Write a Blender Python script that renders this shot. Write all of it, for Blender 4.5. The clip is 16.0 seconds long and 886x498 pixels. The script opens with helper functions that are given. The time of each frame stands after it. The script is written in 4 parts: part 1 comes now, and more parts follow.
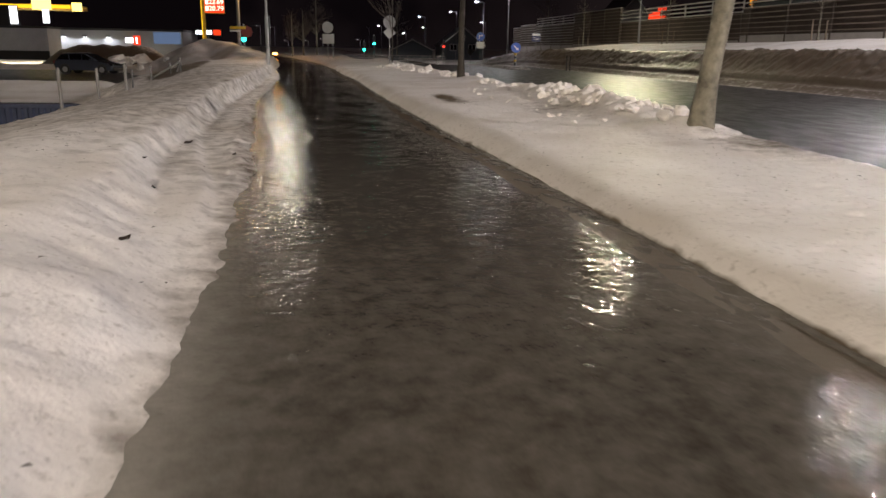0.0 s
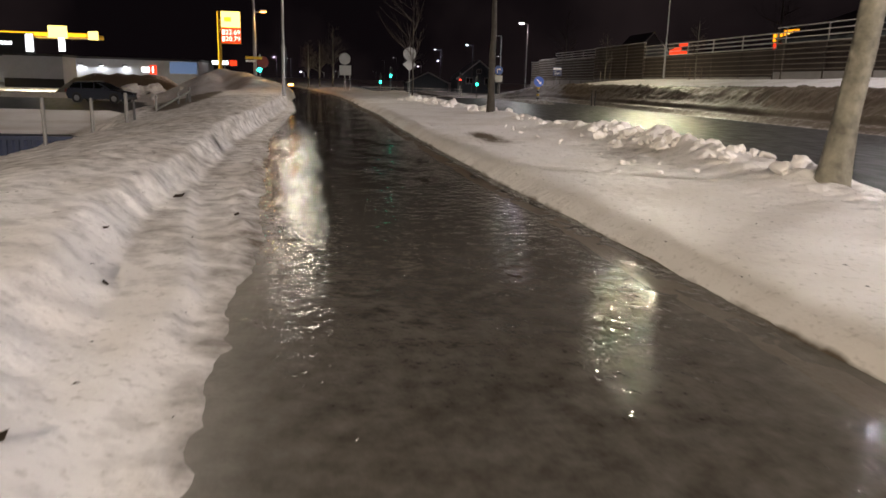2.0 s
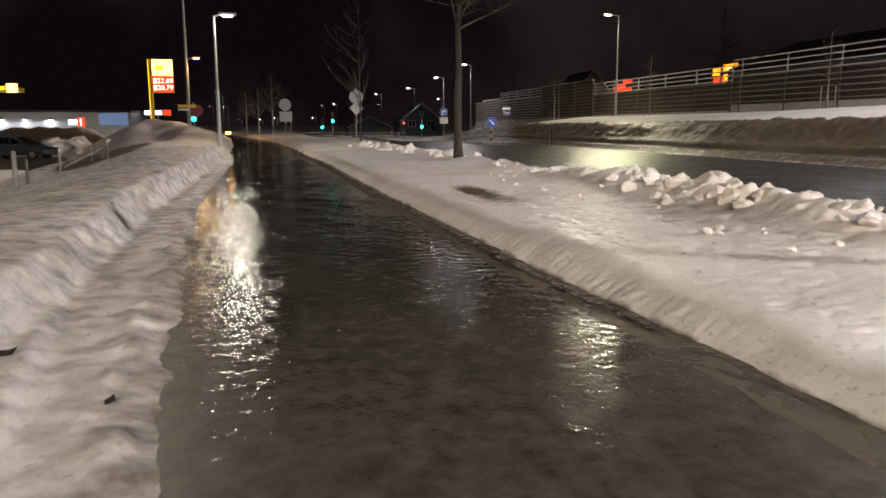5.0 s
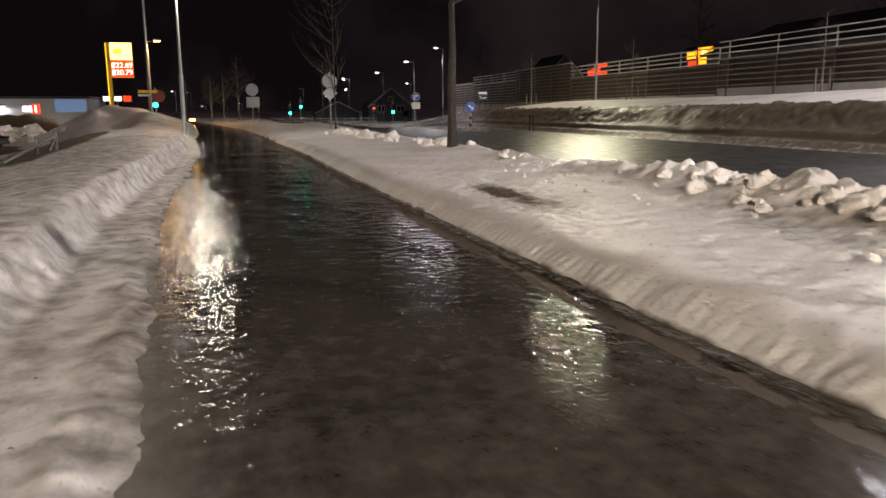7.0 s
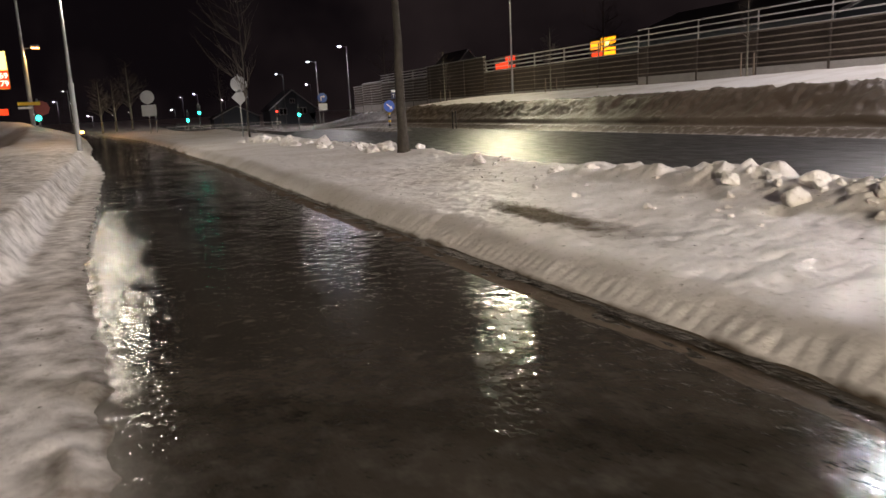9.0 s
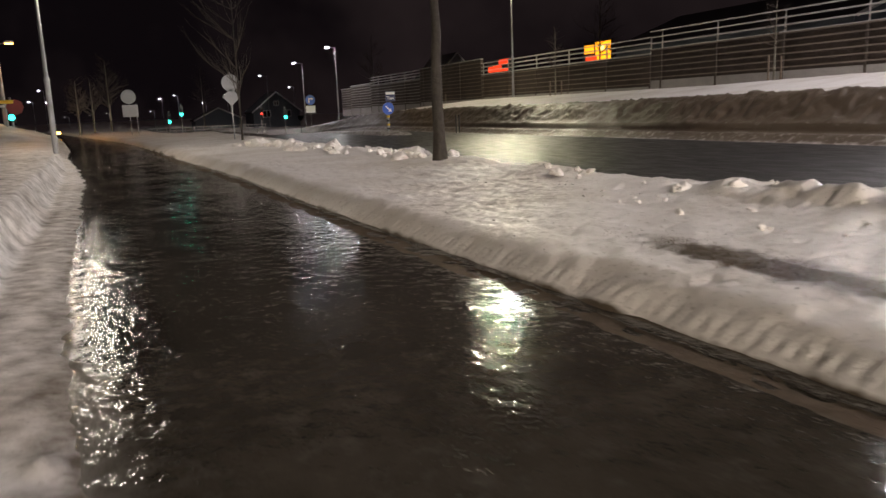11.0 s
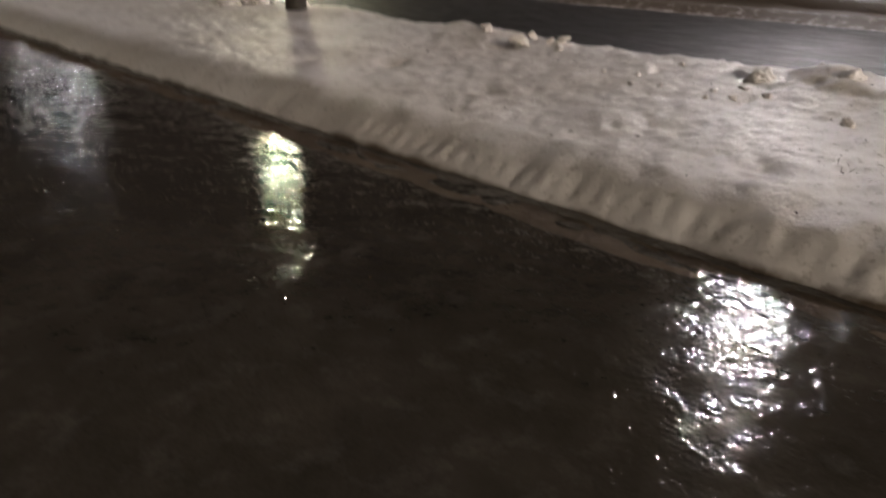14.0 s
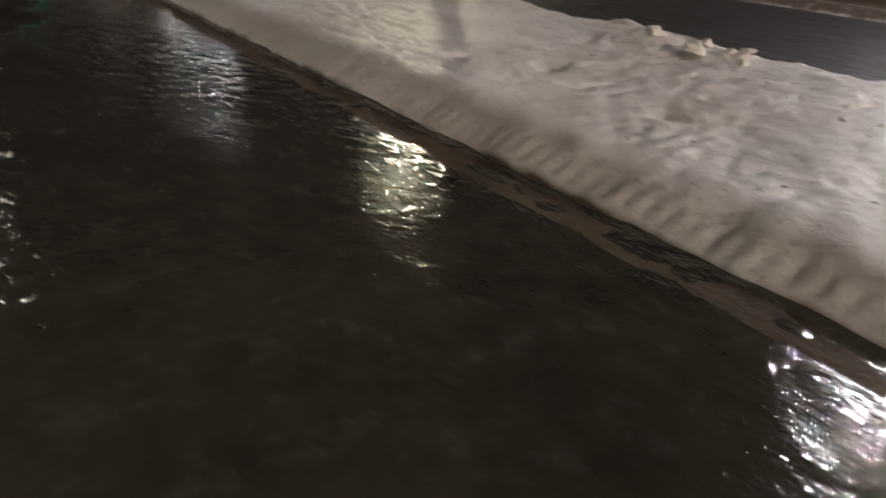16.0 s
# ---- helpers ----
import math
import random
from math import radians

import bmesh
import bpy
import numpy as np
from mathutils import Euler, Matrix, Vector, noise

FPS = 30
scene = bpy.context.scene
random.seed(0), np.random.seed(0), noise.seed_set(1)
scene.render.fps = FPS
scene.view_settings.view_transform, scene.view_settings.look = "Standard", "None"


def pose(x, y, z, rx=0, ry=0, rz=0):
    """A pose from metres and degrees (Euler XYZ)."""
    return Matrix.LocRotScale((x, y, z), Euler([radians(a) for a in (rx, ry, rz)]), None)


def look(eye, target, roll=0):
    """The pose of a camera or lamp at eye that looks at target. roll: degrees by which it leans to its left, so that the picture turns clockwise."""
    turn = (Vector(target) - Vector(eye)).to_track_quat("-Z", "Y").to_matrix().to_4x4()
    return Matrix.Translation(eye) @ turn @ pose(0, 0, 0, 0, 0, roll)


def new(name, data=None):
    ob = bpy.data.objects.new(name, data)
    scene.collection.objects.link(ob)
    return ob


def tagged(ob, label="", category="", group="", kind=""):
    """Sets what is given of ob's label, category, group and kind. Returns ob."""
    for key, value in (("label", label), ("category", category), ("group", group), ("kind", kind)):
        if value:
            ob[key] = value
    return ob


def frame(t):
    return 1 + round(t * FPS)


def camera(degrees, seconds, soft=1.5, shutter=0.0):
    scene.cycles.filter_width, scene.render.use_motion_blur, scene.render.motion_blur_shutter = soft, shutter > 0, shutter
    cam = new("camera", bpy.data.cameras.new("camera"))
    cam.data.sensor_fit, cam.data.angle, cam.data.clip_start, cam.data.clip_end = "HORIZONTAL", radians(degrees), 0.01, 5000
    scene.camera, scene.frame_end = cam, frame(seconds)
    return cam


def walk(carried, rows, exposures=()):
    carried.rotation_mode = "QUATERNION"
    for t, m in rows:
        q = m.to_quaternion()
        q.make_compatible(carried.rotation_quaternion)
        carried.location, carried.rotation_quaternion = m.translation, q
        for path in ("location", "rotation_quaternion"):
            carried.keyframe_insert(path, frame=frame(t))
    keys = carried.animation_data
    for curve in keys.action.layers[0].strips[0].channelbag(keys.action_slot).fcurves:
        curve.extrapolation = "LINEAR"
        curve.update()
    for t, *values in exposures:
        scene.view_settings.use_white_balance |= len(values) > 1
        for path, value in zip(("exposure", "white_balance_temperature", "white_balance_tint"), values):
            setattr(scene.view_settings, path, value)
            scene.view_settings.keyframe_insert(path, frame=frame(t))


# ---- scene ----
cam = camera(61.4, 16.0, 1.5, 0.5)
PATH = [
    (0, (0.598, 0.907, 1.203), (0.905, 2.815, 0.685), 0.9),
    (0.5, (0.53, 1.512, 1.171), (0.833, 3.425, 0.671), 1.0),
    (1, (0.485, 2.011, 1.181), (0.772, 3.929, 0.694), 1.4),
    (1.5, (0.452, 2.505, 1.18), (0.705, 4.434, 0.714), 1.3),
    (2, (0.449, 3.04, 1.178), (0.729, 4.971, 0.741), 1.6),
    (2.5, (0.413, 3.583, 1.185), (0.688, 5.525, 0.796), 1.0),
    (3, (0.4, 4.121, 1.201), (0.702, 6.064, 0.833), 0.7),
    (3.5, (0.36, 4.699, 1.201), (0.684, 6.643, 0.863), 0.3),
    (4, (0.391, 5.21, 1.199), (0.762, 7.147, 0.869), 0.3),
    (4.5, (0.336, 5.77, 1.189), (0.737, 7.7, 0.853), 0.5),
    (4.7, (0.33, 5.95, 1.171), (0.74, 7.88, 0.847), 0.2),
    (7, (0.125, 8.227, 1.201), (0.631, 10.127, 0.835), -0.4),
    (7.5, (-0.057, 8.849, 1.195), (0.436, 10.758, 0.86), 0.0),
    (8, (-0.166, 9.334, 1.252), (0.493, 11.184, 0.872), -1.6),
    (8.5, (-0.256, 9.962, 1.272), (0.465, 11.788, 0.89), -2.6),
    (11, (-0.495, 13.308, 1.241), (0.293, 15.109, 0.872), -2.2),
    (11.5, (-0.511, 14.074, 1.186), (0.14, 15.927, 0.813), -3.3),
    (12, (-0.577, 14.689, 1.201), (0.143, 16.504, 0.768), -2.5),
    (12.5, (-0.595, 15.37, 1.184), (0.236, 17.151, 0.814), -3.3),
    (13, (-0.58, 15.962, 1.191), (0.419, 17.631, 0.725), -3.1),
    (13.5, (-0.593, 16.532, 1.152), (0.495, 18.103, 0.563), -2.0),
    (14, (-0.525, 16.901, 1.075), (0.737, 18.269, 0.341), 2.3),
    (14.5, (-0.414, 17.134, 0.979), (0.842, 18.343, -0.001), 10.1),
    (15, (-0.251, 17.309, 0.977), (1.067, 18.5, 0.058), 11.0),
    (15.3, (-0.258, 17.4, 0.993), (1.018, 18.681, 0.138), 9.8),
    (15.5, (-0.243, 17.458, 1.063), (0.97, 18.786, 0.19), 9.6),
    (16, (-0.275, 17.603, 1.139), (0.747, 19.123, 0.338), 5.3),
]
walk(cam, [(t, look(e, g, r)) for t, e, g, r in PATH], exposures=[(0.0, 0.08), (2.5, 0.3), (8.0, 0.4), (11.0, 0.33), (13.5, 0.27), (14.5, -0.5), (15.4, -0.12), (16.0, 0.0)])

# ---- night sky and lamps ----
world = bpy.data.worlds.new("night_sky")
scene.world = world
world.use_nodes = True
wn, wl = world.node_tree.nodes, world.node_tree.links
wn.clear()
w_out = wn.new("ShaderNodeOutputWorld")
w_bg = wn.new("ShaderNodeBackground")
w_tc = wn.new("ShaderNodeTexCoord")
w_noise = wn.new("ShaderNodeTexNoise")
w_noise.inputs["Scale"].default_value = 2.2
w_noise.inputs["Detail"].default_value = 5.0
w_ramp = wn.new("ShaderNodeValToRGB")
w_ramp.color_ramp.elements[0].position, w_ramp.color_ramp.elements[0].color = 0.4, (0.0028, 0.0019, 0.0024, 1)
w_ramp.color_ramp.elements[1].position, w_ramp.color_ramp.elements[1].color = 0.75, (0.024, 0.0165, 0.0165, 1)
wl.new(w_tc.outputs["Generated"], w_noise.inputs["Vector"])
wl.new(w_noise.outputs["Fac"], w_ramp.inputs["Fac"])
wl.new(w_ramp.outputs["Color"], w_bg.inputs["Color"])
w_bg.inputs["Strength"].default_value = 1.0
wl.new(w_bg.outputs["Background"], w_out.inputs["Surface"])

WARM, COOL, YELLOW = (1.0, 0.85, 0.68), (0.99, 0.90, 0.92), (1.0, 0.90, 0.62)
# place of the post, its foot, height, arm direction and length, colour, watts (0: lens only)
ROAD_LAMPS = [
    ("street_lamp", 25.6, -4.5, 1.6, 7.9, (-1, 0), 1.0, COOL, 14000.0),
    ("street_lamp", 25.6, 27.4, 1.6, 9.5, (-1, 0), 1.0, COOL, 235.0),
    ("street_lamp", 25.7, 59.9, 1.35, 7.9, (-1, 0), 0.9, YELLOW, 145.0),
    ("street_lamp", 24.7, 100.0, 0.3, 8.4, (-1, 0), 0.9, COOL, 900.0),
    ("street_lamp", 25.6, 120.0, -0.4, 8.7, (-1, 0), 1.2, COOL, 800.0),
    ("street_lamp", 27.4, 155.0, -0.8, 9.2, (-1, 0), 1.2, COOL, 0.0),
    ("street_lamp", 25.7, 190.0, -1.0, 9.7, (-1, 0), 1.4, COOL, 0.0),
]
PATH_LAMPS = [
    # unseen lamp added behind the start, to light the banks and lip
    ("path_lamp", -6.4, -13.0, 0.3, 8.0, (1, 0), 1.2, WARM, 780.0),
    ("path_lamp", -1.95, 38.6, 0.5, 5.05, (1, 0), 0.55, (1.0, 0.89, 0.75), 260.0),
]


def lamp_light(name, place, colour, watts, parent, tilt=0.0, linear_falloff=False, radius=0.18):
    data = bpy.data.lights.new(name, "SPOT")
    data.energy, data.color, data.shadow_soft_size = watts, colour, radius
    data.spot_size, data.spot_blend = radians(174), 0.15
    if linear_falloff:  # linear falloff stands in for luminaires throwing light far out, little straight down
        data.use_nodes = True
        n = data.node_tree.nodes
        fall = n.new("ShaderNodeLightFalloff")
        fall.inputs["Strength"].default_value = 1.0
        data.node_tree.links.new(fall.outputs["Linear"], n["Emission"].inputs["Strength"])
    ob = new(name, data)
    ob.parent = parent
    ob.matrix_basis = pose(*place, 0, tilt, 0)
    return ob


# ---- materials ----
def material(name, colour, rough=0.6, metal=0.0, grain=20.0, vary=0.25, bump=0.2, stain=1.5, dist=0.01, spec=0.5):
    """A surface with two scales of colour variation and a fine relief."""
    m = bpy.data.materials.new(name)
    m.use_nodes = True
    n, l = m.node_tree.nodes, m.node_tree.links
    b = n["Principled BSDF"]
    b.inputs["Roughness"].default_value, b.inputs["Metallic"].default_value = rough, metal
    b.inputs["Specular IOR Level"].default_value = spec
    g = n.new("ShaderNodeNewGeometry")
    n1, n2 = n.new("ShaderNodeTexNoise"), n.new("ShaderNodeTexNoise")
    n1.inputs["Scale"].default_value, n1.inputs["Detail"].default_value = grain, 6.0
    n2.inputs["Scale"].default_value, n2.inputs["Detail"].default_value = stain, 4.0
    l.new(g.outputs["Position"], n1.inputs["Vector"])
    l.new(g.outputs["Position"], n2.inputs["Vector"])
    mix = n.new("ShaderNodeMath")
    mix.operation = "ADD"
    l.new(n1.outputs["Fac"], mix.inputs[0])
    l.new(n2.outputs["Fac"], mix.inputs[1])
    r = n.new("ShaderNodeValToRGB")
    r.color_ramp.elements[0].position, r.color_ramp.elements[1].position = 0.25, 0.78
    r.color_ramp.elements[0].color = (*[c * (1 - vary) for c in colour], 1)
    r.color_ramp.elements[1].color = (*[min(1, c * (1 + vary)) for c in colour], 1)
    half = n.new("ShaderNodeMath")
    half.operation, half.inputs[1].default_value = "MULTIPLY", 0.5
    l.new(mix.outputs[0], half.inputs[0])
    l.new(half.outputs[0], r.inputs["Fac"])
    l.new(r.outputs["Color"], b.inputs["Base Color"])
    if bump:
        bu = n.new("ShaderNodeBump")
        bu.inputs["Strength"].default_value, bu.inputs["Distance"].default_value = bump, dist
        l.new(n1.outputs["Fac"], bu.inputs["Height"])
        l.new(bu.outputs["Normal"], b.inputs["Normal"])
    return m


def glow(name, colour, strength):
    m = bpy.data.materials.new(name)
    m.use_nodes = True
    b = m.node_tree.nodes["Principled BSDF"]
    b.inputs["Base Color"].default_value = (*[c * 0.5 for c in colour], 1)
    b.inputs["Emission Color"].default_value = (*colour, 1)
    b.inputs["Emission Strength"].default_value = strength
    return m


def snow_material(name, clean, dirty, soil):
    """Old wet snow: grains, thaw pits, grey-brown dirt, and bare soil where the sheet's soil value says so."""
    m = bpy.data.materials.new(name)
    m.use_nodes = True
    n, l = m.node_tree.nodes, m.node_tree.links
    b = n["Principled BSDF"]
    g = n.new("ShaderNodeNewGeometry")

    def noise_at(scale, detail, rough=0.55):
        t = n.new("ShaderNodeTexNoise")
        t.inputs["Scale"].default_value, t.inputs["Detail"].default_value, t.inputs["Roughness"].default_value = scale, detail, rough
        l.new(g.outputs["Position"], t.inputs["Vector"])
        return t.outputs["Fac"]

    def ramp(src, a, b2, ca, cb):
        r = n.new("ShaderNodeValToRGB")
        r.color_ramp.elements[0].position, r.color_ramp.elements[1].position = a, b2
        r.color_ramp.elements[0].color, r.color_ramp.elements[1].color = ca, cb
        l.new(src, r.inputs["Fac"])
        return r.outputs["Color"]

    def mixed(fac, a, b2):
        x = n.new("ShaderNodeMix")
        x.data_type = "RGBA"
        l.new(fac, x.inputs["Factor"])
        for sock, val in ((x.inputs[6], a), (x.inputs[7], b2)):
            if isinstance(val, tuple):
                sock.default_value = (*val, 1)
            else:
                l.new(val, sock)
        return x.outputs[2]

    big, mid, fine = noise_at(0.55, 4), noise_at(5.0, 5), noise_at(46.0, 5, 0.6)
    base = mixed(ramp(big, 0.42, 0.75, (0, 0, 0, 1), (1, 1, 1, 1)), clean, dirty)
    speck = ramp(noise_at(24.0, 3), 0.58, 0.72, (0, 0, 0, 1), (0.7, 0.7, 0.7, 1))
    base = mixed(speck, base, tuple(c * 0.72 for c in dirty))
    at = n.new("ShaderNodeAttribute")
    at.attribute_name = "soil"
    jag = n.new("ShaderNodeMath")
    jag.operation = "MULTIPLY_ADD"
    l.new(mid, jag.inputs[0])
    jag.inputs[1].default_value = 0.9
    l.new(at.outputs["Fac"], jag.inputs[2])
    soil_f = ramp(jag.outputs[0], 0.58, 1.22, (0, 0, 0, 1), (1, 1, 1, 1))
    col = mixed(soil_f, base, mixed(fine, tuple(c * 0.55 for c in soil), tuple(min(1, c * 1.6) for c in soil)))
    l.new(col, b.inputs["Base Color"])
    l.new(ramp(big, 0.3, 0.7, (0.42, 0.42, 0.42, 1), (0.62, 0.62, 0.62, 1)), b.inputs["Roughness"])
    b.inputs["Specular IOR Level"].default_value = 0.35
    b1, b2 = n.new("ShaderNodeBump"), n.new("ShaderNodeBump")
    b1.inputs["Strength"].default_value, b1.inputs["Distance"].default_value = 0.55, 0.016
    b2.inputs["Strength"].default_value, b2.inputs["Distance"].default_value = 0.5, 0.009
    l.new(noise_at(16.0, 4), b1.inputs["Height"])
    l.new(fine, b2.inputs["Height"])
    l.new(b1.outputs["Normal"], b2.inputs["Normal"])
    l.new(b2.outputs["Normal"], b.inputs["Normal"])
    return m


def wet_material(name, dark, light, cloud, rough_lo, rough_hi, ripple, depth, ripple2, depth2, spec=0.5, stretch=1.0, other=None, jagged=(0.9, 0.5, 1.25)):
    """Wet ice or asphalt: cloudy body colour under a glossy, finely rippled skin."""
    m = bpy.data.materials.new(name)
    m.use_nodes = True
    n, l = m.node_tree.nodes, m.node_tree.links
    b = n["Principled BSDF"]
    g = n.new("ShaderNodeNewGeometry")
    mp = n.new("ShaderNodeMapping")
    mp.inputs["Scale"].default_value = (stretch, 1.0, 1.0)
    l.new(g.outputs["Position"], mp.inputs["Vector"])

    def noise_at(scale, detail, rough=0.5):
        t = n.new("ShaderNodeTexNoise")
        t.inputs["Scale"].default_value, t.inputs["Detail"].default_value, t.inputs["Roughness"].default_value = scale, detail, rough
        l.new(mp.outputs["Vector"], t.inputs["Vector"])
        return t.outputs["Fac"]

    r = n.new("ShaderNodeValToRGB")
    r.color_ramp.elements[0].position, r.color_ramp.elements[0].color = 0.3, (*dark, 1)
    r.color_ramp.elements[1].position, r.color_ramp.elements[1].color = 0.72, (*light, 1)
    a, c = noise_at(cloud, 7, 0.6), noise_at(cloud * 0.22, 3)
    add = n.new("ShaderNodeMath")
    add.operation = "ADD"
    l.new(a, add.inputs[0])
    l.new(c, add.inputs[1])
    half = n.new("ShaderNodeMath")
    half.operation, half.inputs[1].default_value = "MULTIPLY", 0.5
    l.new(add.outputs[0], half.inputs[0])
    l.new(half.outputs[0], r.inputs["Fac"])
    rr = n.new("ShaderNodeMapRange")
    b.inputs["IOR"].default_value = 1.33
    fac = None
    if other:
        at = n.new("ShaderNodeAttribute")
        at.attribute_name = "soil"
        jag = n.new("ShaderNodeMath")
        jag.operation = "MULTIPLY_ADD"
        l.new(noise_at(6.0, 6, 0.65), jag.inputs[0])
        jag.inputs[1].default_value = jagged[0]
        l.new(at.outputs["Fac"], jag.inputs[2])
        fr = n.new("ShaderNodeMapRange")
        fr.inputs["From Min"].default_value, fr.inputs["From Max"].default_value = jagged[1:]
        l.new(jag.outputs[0], fr.inputs["Value"])
        fac = fr.outputs["Result"]
        mx = n.new("ShaderNodeMix")
        mx.data_type = "RGBA"
        l.new(fac, mx.inputs["Factor"])
        l.new(r.outputs["Color"], mx.inputs[6])
        mx.inputs[7].default_value = (*other, 1)
        l.new(mx.outputs[2], b.inputs["Base Color"])
    else:
        l.new(r.outputs["Color"], b.inputs["Base Color"])
    rr.inputs["From Min"].default_value, rr.inputs["From Max"].default_value = 0.35, 0.65
    rr.inputs["To Min"].default_value, rr.inputs["To Max"].default_value = rough_lo, rough_hi
    l.new(noise_at(1.3, 4), rr.inputs["Value"])
    if fac is not None:
        ad = n.new("ShaderNodeMath")
        ad.operation, ad.inputs[1].default_value = "MULTIPLY_ADD", 0.03
        l.new(fac, ad.inputs[0])
        l.new(rr.outputs["Result"], ad.inputs[2])
        l.new(ad.outputs[0], b.inputs["Roughness"])
    else:
        l.new(rr.outputs["Result"], b.inputs["Roughness"])
    b.inputs["Specular IOR Level"].default_value = spec
    b1, b2 = n.new("ShaderNodeBump"), n.new("ShaderNodeBump")
    b1.inputs["Strength"].default_value, b1.inputs["Distance"].default_value = 1.0, depth
    b2.inputs["Strength"].default_value, b2.inputs["Distance"].default_value = 1.0, depth2
    l.new(noise_at(ripple, 1.6), b1.inputs["Height"])
    l.new(noise_at(ripple2, 1), b2.inputs["Height"])
    l.new(b1.outputs["Normal"], b2.inputs["Normal"])
    l.new(b2.outputs["Normal"], b.inputs["Normal"])
    return m


M_SNOW = snow_material("old_snow", (0.86, 0.83, 0.81), (0.64, 0.59, 0.54), (0.10, 0.076, 0.054))
M_CHUNK = snow_material("ploughed_snow", (0.86, 0.83, 0.80), (0.66, 0.61, 0.56), (0.075, 0.055, 0.038))
M_ICE = wet_material("wet_ice", (0.0295, 0.0255, 0.019), (0.075, 0.064, 0.050), 5.0, 0.065, 0.09, 7.5, 0.0115, 38.0, 0.0029, 0.45, 1.2, (0.285, 0.268, 0.24), (0.8, 0.42, 1.5))
M_GUTTER = wet_material("wet_gutter", (0.060, 0.046, 0.032), (0.165, 0.128, 0.095), 9.0, 0.6, 0.85, 24.0, 0.012, 70.0, 0.004, 0.06, 1.0, (0.15, 0.13, 0.108))
M_ROAD = wet_material("wet_asphalt", (0.022, 0.021, 0.021), (0.055, 0.052, 0.052), 1.2, 0.34, 0.5, 30.0, 0.004, 120.0, 0.0015, 0.6, 3.0)
M_BARK = material("bark", (0.19, 0.175, 0.135), 0.85, 0, 11, 0.8, 0.9, 4, 0.03)
# bark with shade in its colour, for trunks seen from the unlit side
M_BARK_UNLIT = material("unlit_bark", (0.045, 0.038, 0.030), 0.85, 0, 12, 0.5, 0.9, 4, 0.03)
M_TWIG = material("twigs", (0.085, 0.068, 0.052), 0.8, 0, 30, 0.3, 0)
M_STEEL = material("galvanised_steel", (0.33, 0.33, 0.33), 0.5, 0.35, 30, 0.2, 0.05)
M_POST = material("weathered_steel", (0.17, 0.165, 0.16), 0.55, 0.3, 30, 0.25, 0.05)
M_PAINT_GREY = material("grey_paint", (0.30, 0.30, 0.30), 0.5, 0, 12, 0.15, 0.05)
M_SIGN_BACK = material("sign_back", (0.30, 0.30, 0.29), 0.5, 0.5, 8, 0.15, 0.03)
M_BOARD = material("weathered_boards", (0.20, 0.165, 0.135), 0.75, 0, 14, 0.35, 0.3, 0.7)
# darker copy of the boards, with the shade behind slats painted in
M_BOARD_SHADED = material("shaded_boards", (0.085, 0.066, 0.054), 0.8, 0, 14, 0.35, 0.3, 0.7)
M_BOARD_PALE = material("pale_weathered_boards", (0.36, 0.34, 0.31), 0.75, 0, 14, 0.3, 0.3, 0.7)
M_RAIL = material("pale_rail", (0.50, 0.48, 0.46), 0.5, 0.1, 10, 0.15, 0.05)
M_CONCRETE = material("concrete", (0.34, 0.32, 0.30), 0.8, 0, 18, 0.2, 0.3)
M_BLUE_STEEL = material("dark_blue_steel", (0.016, 0.024, 0.055), 0.45, 0.2, 9, 0.3, 0.1)
M_SIGN_BLUE = material("sign_blue", (0.02, 0.10, 0.50), 0.35, 0, 20, 0.06, 0)
M_SIGN_DARK = material("sign_dark_blue", (0.03, 0.035, 0.10), 0.4, 0, 20, 0.06, 0)
M_WHITE = material("white_paint", (0.78, 0.78, 0.77), 0.45, 0, 15, 0.06, 0)
M_YELLOW = material("yellow_paint", (0.75, 0.47, 0.03), 0.45, 0, 15, 0.08, 0)
M_BLACK = material("black_plastic", (0.02, 0.02, 0.02), 0.5, 0, 15, 0.1, 0)
M_CAR = material("blue_grey_lacquer", (0.075, 0.086, 0.11), 0.25, 0.3, 40, 0.06, 0)
M_GLASS = material("dark_glass", (0.012, 0.013, 0.015), 0.06, 0, 5, 0.1, 0)
M_TYRE = material("tyre_rubber", (0.018, 0.018, 0.018), 0.8, 0, 40, 0.2, 0.2)
M_HOUSE = material("grey_cladding", (0.13, 0.15, 0.17), 0.7, 0, 6, 0.12, 0.1)
M_ROOF = material("dark_roof", (0.035, 0.035, 0.04), 0.7, 0, 6, 0.2, 0.2)
M_STORE = material("store_cladding", (0.40, 0.41, 0.43), 0.6, 0.1, 5, 0.12, 0.05)
M_RED = material("red_paint", (0.20, 0.03, 0.025), 0.45, 0, 15, 0.08, 0)
M_LEAF = material("dead_leaf", (0.035, 0.022, 0.012), 0.8, 0, 60, 0.4, 0)
M_GRASS = material("dead_grass", (0.13, 0.09, 0.05), 0.8, 0, 30, 0.4, 0)
M_STAKE = material("wooden_stake", (0.17, 0.13, 0.095), 0.8, 0, 20, 0.25, 0.2)
G_LENS_COOL = glow("led_lens_cool", (1.0, 0.94, 1.0), 130.0)
G_LENS_WARM = glow("led_lens_warm", (1.0, 0.88, 0.66), 110.0)
G_ORANGE = glow("sodium_lens", (1.0, 0.42, 0.08), 14.0)
G_GREEN = glow("green_signal", (0.02, 0.95, 0.62), 9.0)
G_REDSIG = glow("red_signal", (1.0, 0.05, 0.03), 3.0)
G_YELLOW = glow("lit_yellow_sign", (1.0, 0.55, 0.02), 1.5)
G_PALE = glow("lit_pale_yellow_sign", (1.0, 0.80, 0.22), 2.2)
